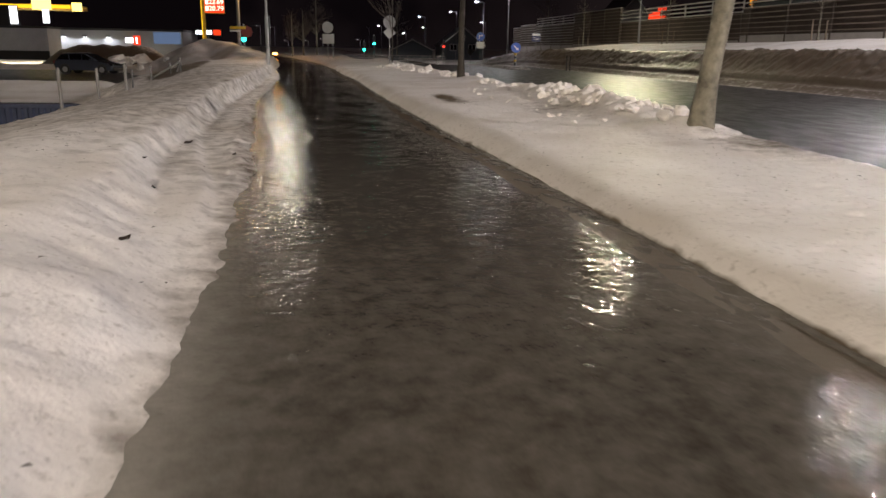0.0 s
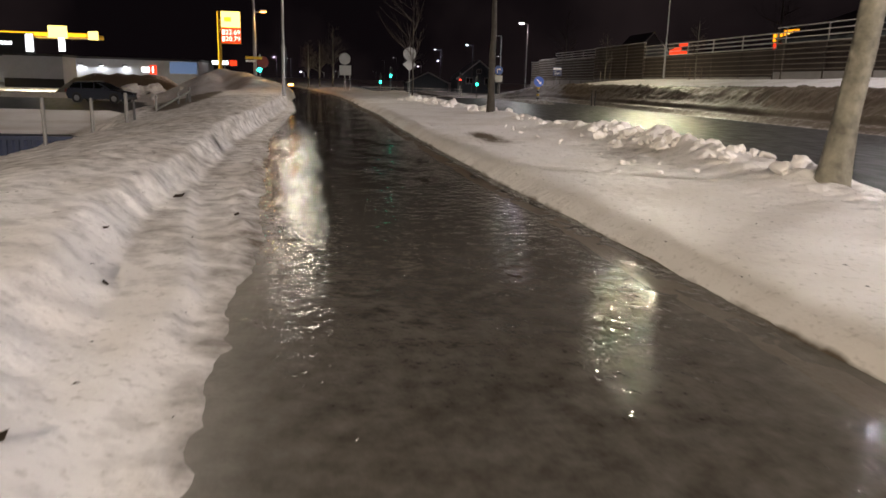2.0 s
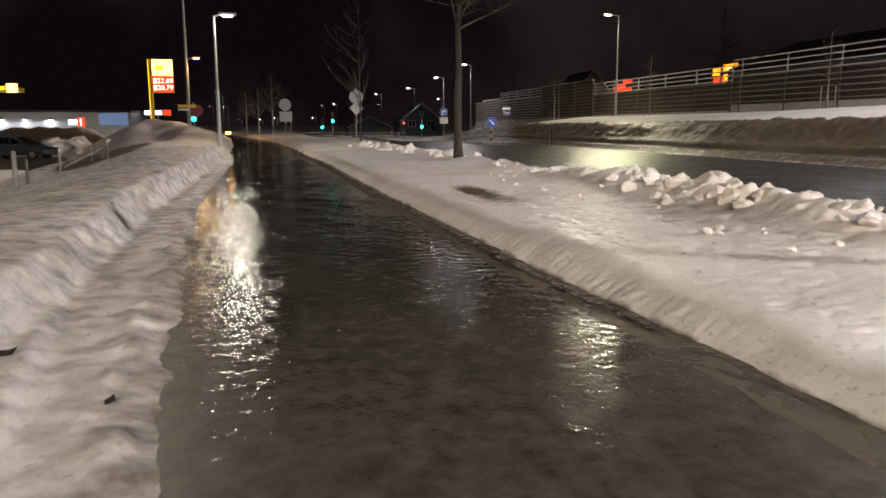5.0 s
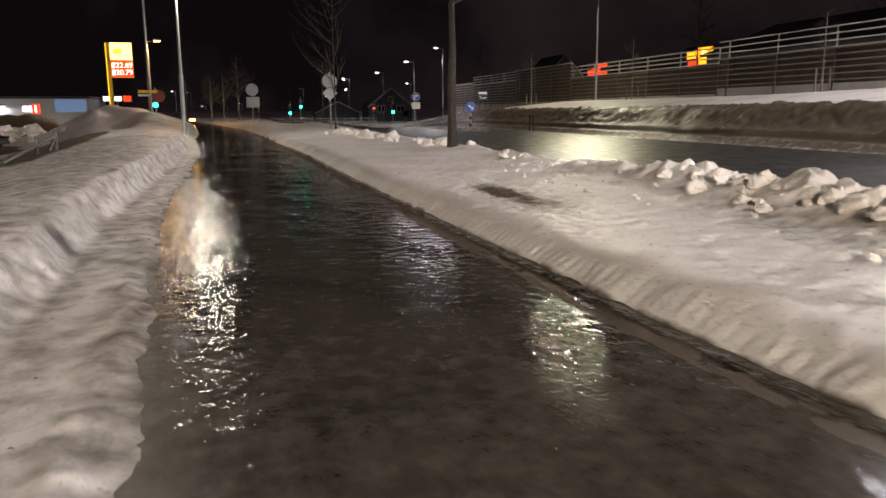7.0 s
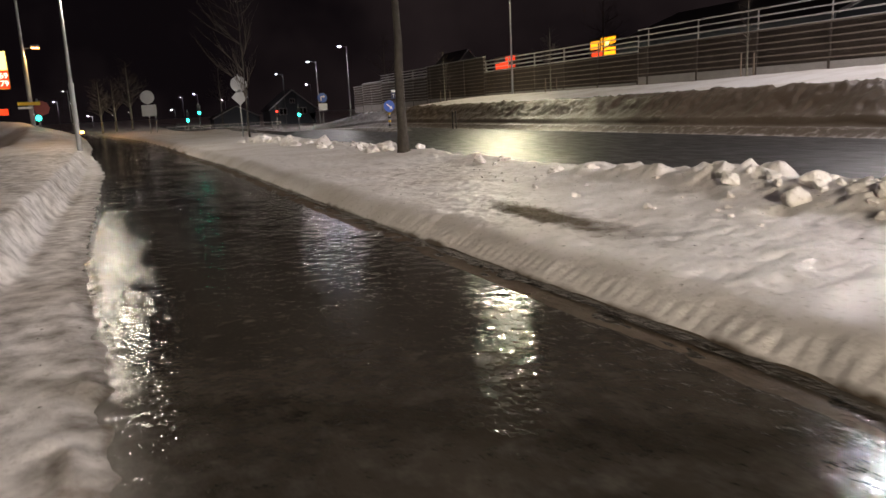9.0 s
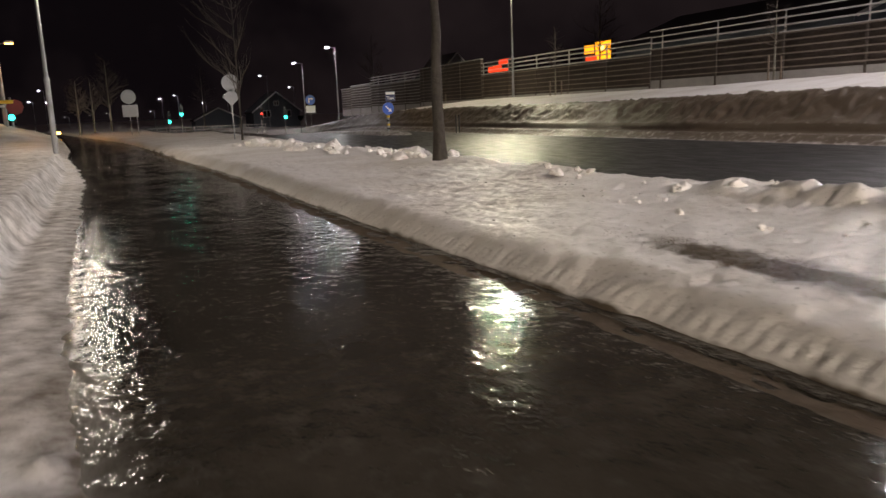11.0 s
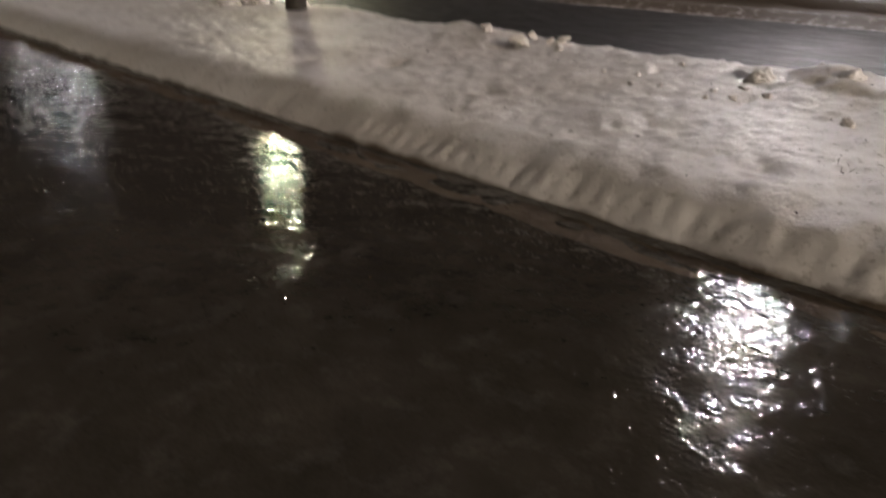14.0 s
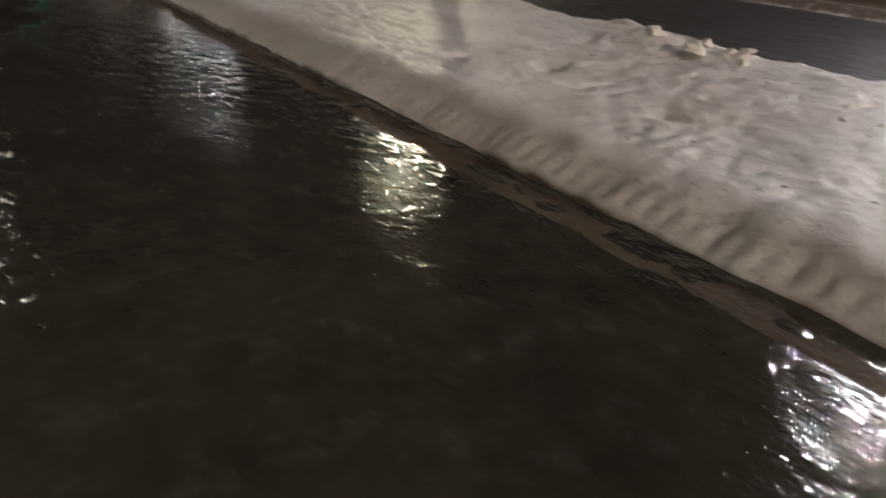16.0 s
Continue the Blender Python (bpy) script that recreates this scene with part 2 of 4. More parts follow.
G_REDSIGN = glow("lit_red_sign", (1.0, 0.05, 0.01), 1.3)
G_WHITE = glow("lit_white_panel", (0.95, 0.96, 1.0), 3.0)
G_BLUEPANEL = glow("lit_blue_panel", (0.10, 0.15, 0.26), 0.8)
G_AMBER = glow("lit_amber_sign", (1.0, 0.36, 0.01), 1.8)
G_DIGIT = glow("lit_digits", (1.0, 0.72, 0.55), 2.6)


# ---- mesh helpers ----
def part(name, bm, mat, parent=None, label="", smooth=False):
    me = bpy.data.meshes.new(name)
    bm.to_mesh(me)
    bm.free()
    me.materials.append(mat)
    if smooth:
        for p in me.polygons:
            p.use_smooth = True
    ob = new(name, me)
    if parent:
        ob.parent = parent
    if label:
        ob["label"] = label
    return ob


def root(name, x, y, z, turn=0.0):
    ob = new(name)
    ob.matrix_basis = pose(x, y, z, 0, 0, turn)
    return ob


def box(bm, x0, x1, y0, y1, z0, z1, bevel=0.0):
    r = bmesh.ops.create_cube(bm, size=1.0, matrix=Matrix.Translation(((x0 + x1) / 2, (y0 + y1) / 2, (z0 + z1) / 2)) @ Matrix.Diagonal((x1 - x0, y1 - y0, z1 - z0, 1)))
    if bevel:
        es = list({e for v in r["verts"] for e in v.link_edges})
        bmesh.ops.bevel(bm, geom=es, offset=bevel, segments=2, affect="EDGES", profile=0.6)
    return bm


def tube(bm, a, b, r0, r1, sides=10, caps=True):
    a, b = Vector(a), Vector(b)
    q = (b - a).to_track_quat("Z", "Y")
    m = Matrix.Translation((a + b) / 2) @ q.to_matrix().to_4x4()
    bmesh.ops.create_cone(bm, cap_ends=caps, segments=sides, radius1=r0, radius2=r1, depth=(b - a).length, matrix=m)
    return bm


def boxed(*a):
    return box(bmesh.new(), *a)


def tubed(*a):
    return tube(bmesh.new(), *a)


def disc(bm, centre, radius, thick, axis="Y", sides=28):
    a = Vector(centre)
    d = {"X": Vector((thick, 0, 0)), "Y": Vector((0, thick, 0)), "Z": Vector((0, 0, thick))}[axis]
    return tube(bm, a - d / 2, a + d / 2, radius, radius, sides)


def value_noise(x, y, seed=0):
    """Smooth noise on a unit lattice, -1 to 1, for arrays."""
    xi, yi = np.floor(x).astype(np.int64), np.floor(y).astype(np.int64)
    fx, fy = x - xi, y - yi
    fx, fy = fx * fx * (3 - 2 * fx), fy * fy * (3 - 2 * fy)

    def h(i, j):
        k = (i * 374761393 + j * 668265263 + seed * 974711) & 0x7FFFFFFF
        k = ((k ^ (k >> 13)) * 1274126177) & 0x7FFFFFFF
        return ((k ^ (k >> 16)) & 0xFFFF) / 32767.5 - 1
    a = h(xi, yi) * (1 - fx) + h(xi + 1, yi) * fx
    b = h(xi, yi + 1) * (1 - fx) + h(xi + 1, yi + 1) * fx
    return a * (1 - fy) + b * fy


def fbm(x, y, seed=0, octaves=4):
    s, a = 0.0, 1.0
    for k in range(octaves):
        s = s + a * value_noise(x * 2 ** k, y * 2 ** k, seed + k)
        a *= 0.5
    return s / 1.9


def step(a, b, v):
    t = np.clip((v - a) / (b - a), 0, 1)
    return t * t * (3 - 2 * t)


def sheet(name, xs, ys, height, mat, soil=None, skew=None):
    """One height-field mesh over the grid xs by ys; skew(y) moves each row sideways."""
    X, Y = np.meshgrid(xs, ys)
    if skew is not None:
        X = skew(X, Y)
    Z = height(X, Y)
    nx, ny = len(xs), len(ys)
    co = np.stack([X, Y, Z], -1).reshape(-1, 3).astype(np.float32)
    i = (np.arange(ny - 1)[:, None] * nx + np.arange(nx - 1)[None, :]).ravel()
    quads = np.stack([i, i + 1, i + nx + 1, i + nx], -1).astype(np.int32)
    me = bpy.data.meshes.new(name)
    me.vertices.add(len(co))
    me.vertices.foreach_set("co", co.ravel())
    me.loops.add(quads.size)
    me.loops.foreach_set("vertex_index", quads.ravel())
    me.polygons.add(len(quads))
    me.polygons.foreach_set("loop_start", np.arange(0, quads.size, 4, dtype=np.int32))
    me.polygons.foreach_set("use_smooth", np.ones(len(quads), dtype=bool))
    me.update(calc_edges=True)
    if soil is not None:
        at = me.attributes.new("soil", "FLOAT", "POINT")
        at.data.foreach_set("value", soil(X, Y).ravel().astype(np.float32))
    me.materials.append(mat)
    return new(name, me)


# ---- the lie of the land ----
def left_edge(y):
    return np.interp(y, [-15, 0, 4, 7.5, 10, 12, 14, 18, 30, 36, 60, 90, 140], [0.1, 0.05, 0.0, -0.07, -0.22, -0.42, -0.58, -0.86, -1.0, -1.35, -3.0, -6.0, -12])


def right_edge(y):
    return np.interp(y, [-15, 0, 5, 10, 12, 18, 22, 25, 30, 36, 45, 60, 90, 140], [3.0, 2.9, 2.72, 2.5, 2.36, 2.12, 2.0, 1.93, 1.85, 1.5, 1.2, 0.3, -3, -9])


def bank_foot(y):
    return np.interp(y, [-15, 0, 4, 6, 8.5, 12.7, 16.8, 25, 36, 60], [0.1, 0.0, -0.1, -0.55, -1.0, -1.12, -1.35, -1.35, -1.6, -3.2])


ROAD_NEAR, ROAD_FAR = 6.4, 17.2


def land(X, Y):
    xl, xr, xb = left_edge(Y), right_edge(Y), bank_foot(Y)
    rough = 0.035 * fbm(X * 1.1, Y * 1.1, 3) + 0.020 * fbm(X * 5, Y * 5, 7, 3) + 0.005 * value_noise(X * 14, Y * 14, 8)
    lumps = np.maximum(0, fbm(X * 2.3, Y * 2.3, 21, 3))
    # right strip between the path and the road
    d = X - xr
    lip = 1 - (1 - np.clip((d + 0.03 + (0.035 + 0.015 * step(8, 12, Y)) * fbm(X * 3, Y * 3, 5, 2)) / (0.36 + 0.12 * step(8, 11, Y)), 0, 1)) ** 2.0
    top = 0.14 + 0.06 * step(7, 12, Y) + 0.05 * step(0.3, 2.5, d)
    ridge_x = 5.35 + 0.25 * value_noise(Y * 0.25, Y * 0, 11)
    ridge_h = (0.24 + 0.12 * value_noise(Y * 0.9, Y * 0, 12)) * step(8.0, 11.0, Y) * (1 - 0.62 * step(16.5, 20, Y))
    ridge = ridge_h * np.exp(-((X - ridge_x) / 0.55) ** 2) * (0.7 + 0.9 * lumps + 0.5 * np.maximum(0, fbm(X * 5, Y * 5, 25, 2)))
    cobble = ((0.013 + 0.003 * step(9, 13, Y)) * np.abs(fbm(X * 8, Y * 11, 29, 2)) ** 0.7 + 0.005 * value_noise(X * 17, Y * 17, 30) - 0.034 * np.maximum(0, fbm(X * 6, Y * 9, 34, 2) - 0.12)) * step(0.2, 0.6, d)
    right = -0.05 + (top + 0.05) * lip + ridge + (rough * (0.22 + 0.78 * step(7, 12, Y)) + cobble) * lip
    # dents of a chained wheel along the lip
    along = (Y + 0.05 * value_noise(Y * 0.8, X * 0, 33)) / 0.12
    off = (along - np.round(along)) * 0.12
    dent = np.interp(Y, [14, 16.5], [0.016, 0.017]) * np.exp(-(off / 0.024) ** 2 - ((d - 0.11 - 0.6 * np.abs(off)) / 0.045) ** 2) + 0.002 * np.exp(-(off / 0.04) ** 2) * np.exp(-((d - 0.2) / 0.09) ** 2)
    right = right - dent * step(8.5, 10.5, Y) * (1 - step(21, 24, Y)) * (0.75 + 0.25 * value_noise(Y * 2, X * 2, 31))
    # footprints
    for fx, fy in ((4.90, 22.06), (3.50, 21.99), (3.9, 24.2), (4.6, 15.3)):
        right = right - 0.10 * np.exp(-(((X - fx) / 0.11) ** 2 + ((Y - fy) / 0.13) ** 2))
    road_cut = step(ROAD_NEAR - 0.7, ROAD_NEAR + 0.05, X + 0.12 * fbm(X * 2, Y * 2, 15, 2))
    right = right * (1 - road_cut) - 0.12 * road_cut
    # far bank of the road, up to the screen
    fade = 1 - step(80, 125, Y)
    e = X - ROAD_FAR
    wob = 0.22 * fbm(X * 0.35, Y * 0.35, 41, 2)
    kerb = 0.16 * step(0.0, 0.35, e + 0.1 * fbm(X * 2, Y * 2, 16, 2))
    face = 0.26 * step(0.7, 0.95, e + 0.2 * wob) + 0.80 * step(0.9, 2.5, e + wob)
    terrace = 0.62 * step(2.2, 9.0, e)
    far = kerb + (face + terrace) * (0.12 + 0.88 * fade) * (1 + 0.10 * step(45, 28, Y)) + (rough + (0.13 * np.maximum(0, fbm(X * 1.8, Y * 1.8, 43, 3)) + 0.09 * lumps + 0.10 * fbm(X * 5, Y * 4, 44, 3) + 0.13 * np.abs(fbm(X * 3.5, Y * 2.6, 45, 3))) * step(0.8, 1.4, e) * (1 - step(2.4, 3.4, e))) * step(0.0, 0.4, e)
    right = np.where(X > ROAD_FAR - 0.3, np.maximum(far - 0.12 * (1 - step(-0.3, 0.05, e)), -0.12), right)
    # ground falls away in the distance
    drop = -1.25 * step(62, 100, Y) * step(2, 8, X)
    right = right + drop
    # left bank
    g = xb - X
    u = xl - X
    shelf_in = step(-0.22, 0.26, u + 0.09 * fbm(X * 2.4, Y * 2.4, 8, 2) + 0.05 * fbm(X * 8, Y * 8, 10, 2))
    # a broken row of slush lumps beside the ice, a track behind it, and a tongue of snow under the bank
    row_x = np.interp(Y, [7.3, 8.5, 10, 13, 16, 18], [-0.16, -0.24, -0.45, -0.62, -0.80, -0.95])
    row = np.exp(-((X - row_x - 0.05 * value_noise(Y * 2.2, Y * 0, 14)) / 0.11) ** 2) * step(7.2, 8.2, Y) * (1 - step(15, 18, Y))
    lumpy = np.maximum(0, 0.25 + fbm(X * 6, Y * 5, 9, 3))
    tongue_x = np.interp(Y, [0, 3, 5, 6.9, 7.9, 9.35, 11.4, 13], [0.0, -0.06, -0.14, -0.25, -0.44, -0.71, -1.02, -1.3])
    tongue = step(-0.02, 0.10 + 0.22 * (1 - step(5, 7, Y)), tongue_x - X + 0.04 * fbm(X * 4, Y * 4, 18, 3)) * (1 - step(11, 12.5, Y))
    shelf = -0.026 + 0.056 * shelf_in + 0.07 * row * lumpy + tongue * (0.055 + 0.014 * fbm(X * 5, Y * 4, 20, 3)) + 0.004 * fbm(X * 9, Y * 7, 24, 2) * shelf_in
    crest = np.interp(Y, [-10, 4, 12, 15, 18, 40, 55], [0.34, 0.33, 0.34, 0.40, 0.47, 0.48, 0.35])
    soft = np.interp(Y, [0, 5, 7, 30], [0.8, 0.7, 0.28, 0.30])
    bank = (crest - 0.10) * step(-0.02, soft, g + 0.10 * fbm(X * 2.2, Y * 2.2, 13, 3)) + 0.10 * step(0.2, 1.7, g)
    flutes = 0.022 * fbm(X * 4, Y * 4.5, 17, 3) * step(0.0, 0.1, g) * (1 - step(0.3, 0.6, g))
    left = shelf + bank + (rough * 0.65 + 0.012 * fbm(X * 3.6, Y * 3.6, 27, 2) + 0.005 * value_noise(X * 9.5, Y * 9.5, 28) + flutes) * step(0, 0.3, g)
    # behind the fence the ground falls to a yard
    back = np.interp(Y, [0, 17, 20, 25, 40, 60], [-0.05, 0.0, 0.05, 0.30, 0.42, 0.3])
    lean = np.clip((-1.9 - X) / 2.3, 0, 1)
    left = left * (1 - lean) + (back + rough) * lean
    brow = np.interp(Y, [-10, 20, 26, 42, 60, 80], [-4.25, -4.3, -4.6, -5.4, -5.6, -8])
    fall = step(0, np.interp(Y, [0, 20, 24], [0.7, 0.7, 2.6]), brow - X)
    low = np.interp(Y, [0, 21.6, 22.6, 35, 60, 200], [-1.7, -1.7, -0.55, -0.6, -1.0, -1.0])
    left = left * (1 - fall) + (low + rough) * fall
    pile = 2.25 * np.exp(-(((X + 9.0) / 2.5) ** 2 + ((Y - 67) / 6.5) ** 2)) + 0.6 * np.exp(-(((X + 12.2) / 2.6) ** 2 + ((Y - 67) / 2.4) ** 2))
    pile = pile + 0.6 * np.exp(-(((X + 5.2) / 1.8) ** 2 + ((Y - 62) / 6) ** 2)) * step(50, 58, Y)
    ridge2 = 2.0 * np.exp(-((Y - 79) / 3.0) ** 2) * step(-12, -17, X) * (1 - step(-23, -26, X))
    strip = 0.30 * np.exp(-((Y - 34.0) / 1.3) ** 2) * step(-7, -8.5, X) + 0.45 * np.exp(-((Y - 70.5) / 1.2) ** 2) * step(-14, -16, X)
    left = left + (pile + ridge2 + strip) * (1 + 0.25 * fbm(X * 0.7, Y * 0.7, 19, 3))
    left = left + 0.35 * (fbm(X * 1.3, Y * 1.3, 23, 3) + 0.3).clip(0) * np.exp(-((Y - 67) / 2.2) ** 2) * step(-9, -11, X) * (1 - step(-17, -19, X))
    mid = np.full_like(X, -0.09)
    z = np.where(X < xl + 0.3, left, np.where(X > xr - 0.05, right, mid))
    return z


def soil_at(X, Y):
    xr = right_edge(Y)
    s = np.zeros_like(X)
    s += 0.85 * np.exp(-(((X - 3.12) / 0.19) ** 2 + ((Y - 16.8) / 0.85) ** 2)) + 0.28 * np.exp(-(((X - 3.25) / 0.4) ** 2 + ((Y - 15.6) / 1.1) ** 2))
    s += 0.5 * np.exp(-(((X - 5.6) / 0.6) ** 2 + ((Y - 8.7) / 0.9) ** 2))
    s += 0.30 * np.exp(-(((X - 4.4) / 0.5) ** 2 + ((Y - 13.2) / 1.8) ** 2))
    s += 0.7 * np.exp(-((X - xr) / (0.028 + 0.008 * step(9, 12, Y))) ** 2)
    e = X - ROAD_FAR
    s += (0.95 * np.exp(-((e - 0.78) / 0.13) ** 2) + 0.92 * step(0.75, 1.2, e) * (1 - step(2.2, 3.3, e))) * (1 - step(75, 95, Y))
    s += 0.58 * step(-0.4, 0.0, e) * (1 - step(0.5, 0.8, e))
    s += 0.2 * step(ROAD_NEAR - 0.8, ROAD_NEAR - 0.2, X) * (1 - step(7, 7.5, X))
    ditch = np.interp(Y, [24, 42], [-4.1, -5.35])
    s += 1.1 * np.exp(-((X - ditch) / 0.28) ** 2) * step(23, 25, Y) * (1 - step(40, 44, Y))
    s += 0.75 * np.exp(-((Y - 77) / 2.6) ** 2) * step(-12, -16, X)
    s += 0.12 * np.exp(-(((X + 11) / 3.5) ** 2 + ((Y - 65.5) / 2.0) ** 2))
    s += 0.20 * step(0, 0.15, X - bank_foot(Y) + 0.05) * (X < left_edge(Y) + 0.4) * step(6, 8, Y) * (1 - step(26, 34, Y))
    # left bank: grey dirt, laid on heavier to tone down the lamp light
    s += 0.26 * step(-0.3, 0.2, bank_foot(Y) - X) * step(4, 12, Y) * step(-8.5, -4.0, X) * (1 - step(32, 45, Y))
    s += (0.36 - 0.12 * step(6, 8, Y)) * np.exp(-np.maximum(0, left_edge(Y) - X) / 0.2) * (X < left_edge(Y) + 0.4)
    return s


def spaced(*runs):
    out = []
    for a, b, s in runs:
        out.append(np.arange(a, b - 1e-6, s))
    return np.concatenate(out + [np.array([runs[-1][1]])])


far_out = np.array([-2500, -1200, -500, -220, -130.0])
xs = np.concatenate([far_out, spaced((-90, -46, 2.0), (-46, -20, 0.7), (-20, -6, 0.35), (-6, -2.2, 0.09), (-2.2, 0.3, 0.035), (0.3, 1.5, 0.12), (1.5, 3.3, 0.026),
                     (3.3, 6.6, 0.034), (6.6, 17, 0.8), (17, 20.2, 0.10), (20.2, 28, 0.35), (28, 90, 3.0)), -far_out[::-1]])
ys = np.concatenate([np.array([-600, -200, -80.0]), spaced((-40, -6, 2.0), (-6, 2, 0.2), (2, 9, 0.036), (9, 23, 0.023), (23, 36, 0.07), (36, 64, 0.12), (64, 80, 0.25), (80, 130, 1.2)), np.array([150, 200, 300, 600, 1500, 4000.0])])
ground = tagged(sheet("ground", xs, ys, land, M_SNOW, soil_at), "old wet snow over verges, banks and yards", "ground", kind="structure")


def ice_height(X, Y):
    return 0.006 * fbm(X * 0.8, Y * 0.8, 51, 3) + 0.006 * fbm(X * 3, Y * 2, 52, 2)


u = np.linspace(0, 1, 46)
iy = spaced((-14, 2, 0.5), (2, 24, 0.07), (24, 60, 0.25), (60, 130, 1.5))
def slush_at(X, Y):
    near = np.interp(Y, [0, 6, 10, 14, 30], [0.22, 0.20, 0.22, 0.12, 0.12])
    s = 0.70 * np.exp(-(np.maximum(0, X - left_edge(Y)) / near) ** 1.3) + 0.19 * (1 - step(6, 15, Y))
    return s + 0.18 * np.exp(-(np.maximum(0, right_edge(Y) - 0.3 - X) / 0.3) ** 1.4) * (1 - step(8, 13, Y))


ice = sheet("pavement", u, iy, ice_height, M_ICE, slush_at, skew=lambda U, Y: left_edge(Y) - 0.35 + U * (right_edge(Y) + 0.02 - left_edge(Y) + 0.35))
tagged(ice, "footpath covered with dark wet glaze ice", "path", kind="structure")
gut = sheet("gutter", np.linspace(0, 1, 14), spaced((-14, 4, 0.3), (4, 26, 0.05), (26, 48, 0.3)),
            lambda X, Y: -0.012 + 0.013 * step(0.0, 0.12, X - right_edge(Y) + 0.34 + 0.05 * fbm(Y * 0.9, Y * 0, 62, 3)) + ice_height(X, Y) + 0.007 * fbm(X * 9, Y * 5, 61, 3) + 0.003 * np.exp(-((right_edge(Y) - 0.27 - X) / 0.05) ** 2) - 0.010 * np.exp(-((right_edge(Y) - 0.015 - X) / 0.025) ** 2), M_GUTTER,
            lambda X, Y: 0.72 * (1 - step(9, 14, Y)) * step(0.0, 0.06, right_edge(Y) - X) + 0.55 * step(9, 12, Y) * np.exp(-((right_edge(Y) - 0.29 - X) / 0.016) ** 2),
            skew=lambda U, Y: right_edge(Y) - 0.34 - 0.05 * fbm(Y * 0.9, Y * 0, 62, 3) + U * (0.40 + 0.05 * fbm(Y * 0.9, Y * 0, 62, 3)))
tagged(gut, "wet brown gutter with thin slush along the ice", "gutter", kind="structure")
trickle = sheet("meltwater", np.linspace(0, 1, 6), spaced((10, 17.2, 0.06)), lambda X, Y: 0.012 + ice_height(X, Y) + 0.004 * fbm(X * 9, Y * 5, 63, 2), M_ICE,
                lambda X, Y: np.zeros_like(X), skew=lambda U, Y: right_edge(Y) - 0.10 + 0.03 * fbm(Y * 0.7, Y * 0, 64, 3) + (U - 0.5) * 0.05 * (1 + 0.8 * fbm(Y * 1.6, Y * 0, 65, 2)))
tagged(trickle, "thin trickle of meltwater shining in the gutter", "meltwater", kind="structure")
road = sheet("road", spaced((ROAD_NEAR - 0.6, 18.0, 0.4)), spaced((-60, 60, 1.0), (60, 100, 2.0), (100, 300, 20.0)), lambda X, Y: -0.055 - 0.004 * np.abs(X - 12) - 1.25 * step(62, 100, Y) * step(2, 8, X), M_ROAD)
tagged(road, "wet dark asphalt road with shiny wheel tracks", "road", kind="structure")
yard = sheet("yard_road", spaced((-60, -7.4, 0.8)), spaced((35.4, 69.6, 0.6)), lambda X, Y: 0.05 + np.interp(Y, [22.6, 35, 60, 200], [-0.55, -0.6, -1.0, -1.0]) + 0.008 * fbm(X * .5, Y * .5, 71, 2), M_ROAD)
tagged(yard, "wet asphalt yard in front of the petrol station", "road", kind="structure")


# ---- street lamps ----
def street_lamp(kind, x, y, z, h, way, reach, colour, watts):
    r = root(kind, x, y, z - 0.15)
    h = h + 0.15
    part("pole", tube(tube(bmesh.new(), (0, 0, 0), (0, 0, h * 0.42), 0.085, 0.075, 12), (0, 0, h * 0.42), (0, 0, h), 0.058, 0.045, 12), M_STEEL, r)
    part("collar", tubed((0, 0, h * 0.42 - 0.06), (0, 0, h * 0.42 + 0.05), 0.095, 0.075, 12), M_STEEL, r)
    ux, uy = way
    part("arm", tubed((0, 0, h - 0.05), (ux * (reach - 0.3), uy * (reach - 0.3), h + 0.05), 0.035, 0.03, 8), M_STEEL, r)
    cx, cy = ux * reach, uy * reach
    lx, ly = (0.34, 0.14) if ux else (0.14, 0.34)
    part("lamp_head", boxed(cx - lx, cx + lx, cy - ly, cy + ly, h + 0.02, h + 0.13, 0.03), M_PAINT_GREY, r)
    lens = G_LENS_COOL if colour == COOL else G_LENS_WARM
    part("lens", boxed(cx - lx * 0.55, cx + lx * 0.55, cy - ly * 0.65, cy + ly * 0.65, h - 0.02, h + 0.022), lens, r, "lit LED lens")
    if watts:
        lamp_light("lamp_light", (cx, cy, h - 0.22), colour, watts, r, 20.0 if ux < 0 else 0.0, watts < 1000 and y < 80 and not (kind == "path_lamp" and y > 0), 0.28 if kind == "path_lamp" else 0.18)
    return r


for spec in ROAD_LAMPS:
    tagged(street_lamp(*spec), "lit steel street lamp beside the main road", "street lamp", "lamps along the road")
# the first of these is the unseen one added for light
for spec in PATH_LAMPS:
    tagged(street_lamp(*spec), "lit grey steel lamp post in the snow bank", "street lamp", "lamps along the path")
for x, y, z, h in ((35.0, 258.0, -1.2, 9.2), (46.6, 217.0, -1.2, 9.8), (19.6, 250.0, -1.2, 9.2), (28.4, 258.0, -1.2, 7.2), (-13.4, 220.0, -1.2, 10.3), (1.0, 317.0, -1.2, 5.4), (-4.4, 300.0, -1.2, 4.7), (-14.4, 258.0, -1.2, 8.4),
                   (-18.9, 258.0, -1.2, 8.7), (13.3, 260.0, -1.2, 5.0), (-9.0, 230.0, -1.2, 4.0), (20.5, 330.0, -1.2, 10.5)):
    tagged(street_lamp("street_lamp", x, y, z, h, (-1, 0), 1.0, COOL, 0.0), "distant lit street lamp", "street lamp", "far street lamps")
mast = root("street_lamp", -6.95, 75.0, 1.0)
part("pole", tube(tube(bmesh.new(), (0, 0, -0.4), (0, 0, 5.2), 0.16, 0.14, 12), (0, 0, 5.2), (0, 0, 11.4), 0.11, 0.08, 12), M_STEEL, mast)
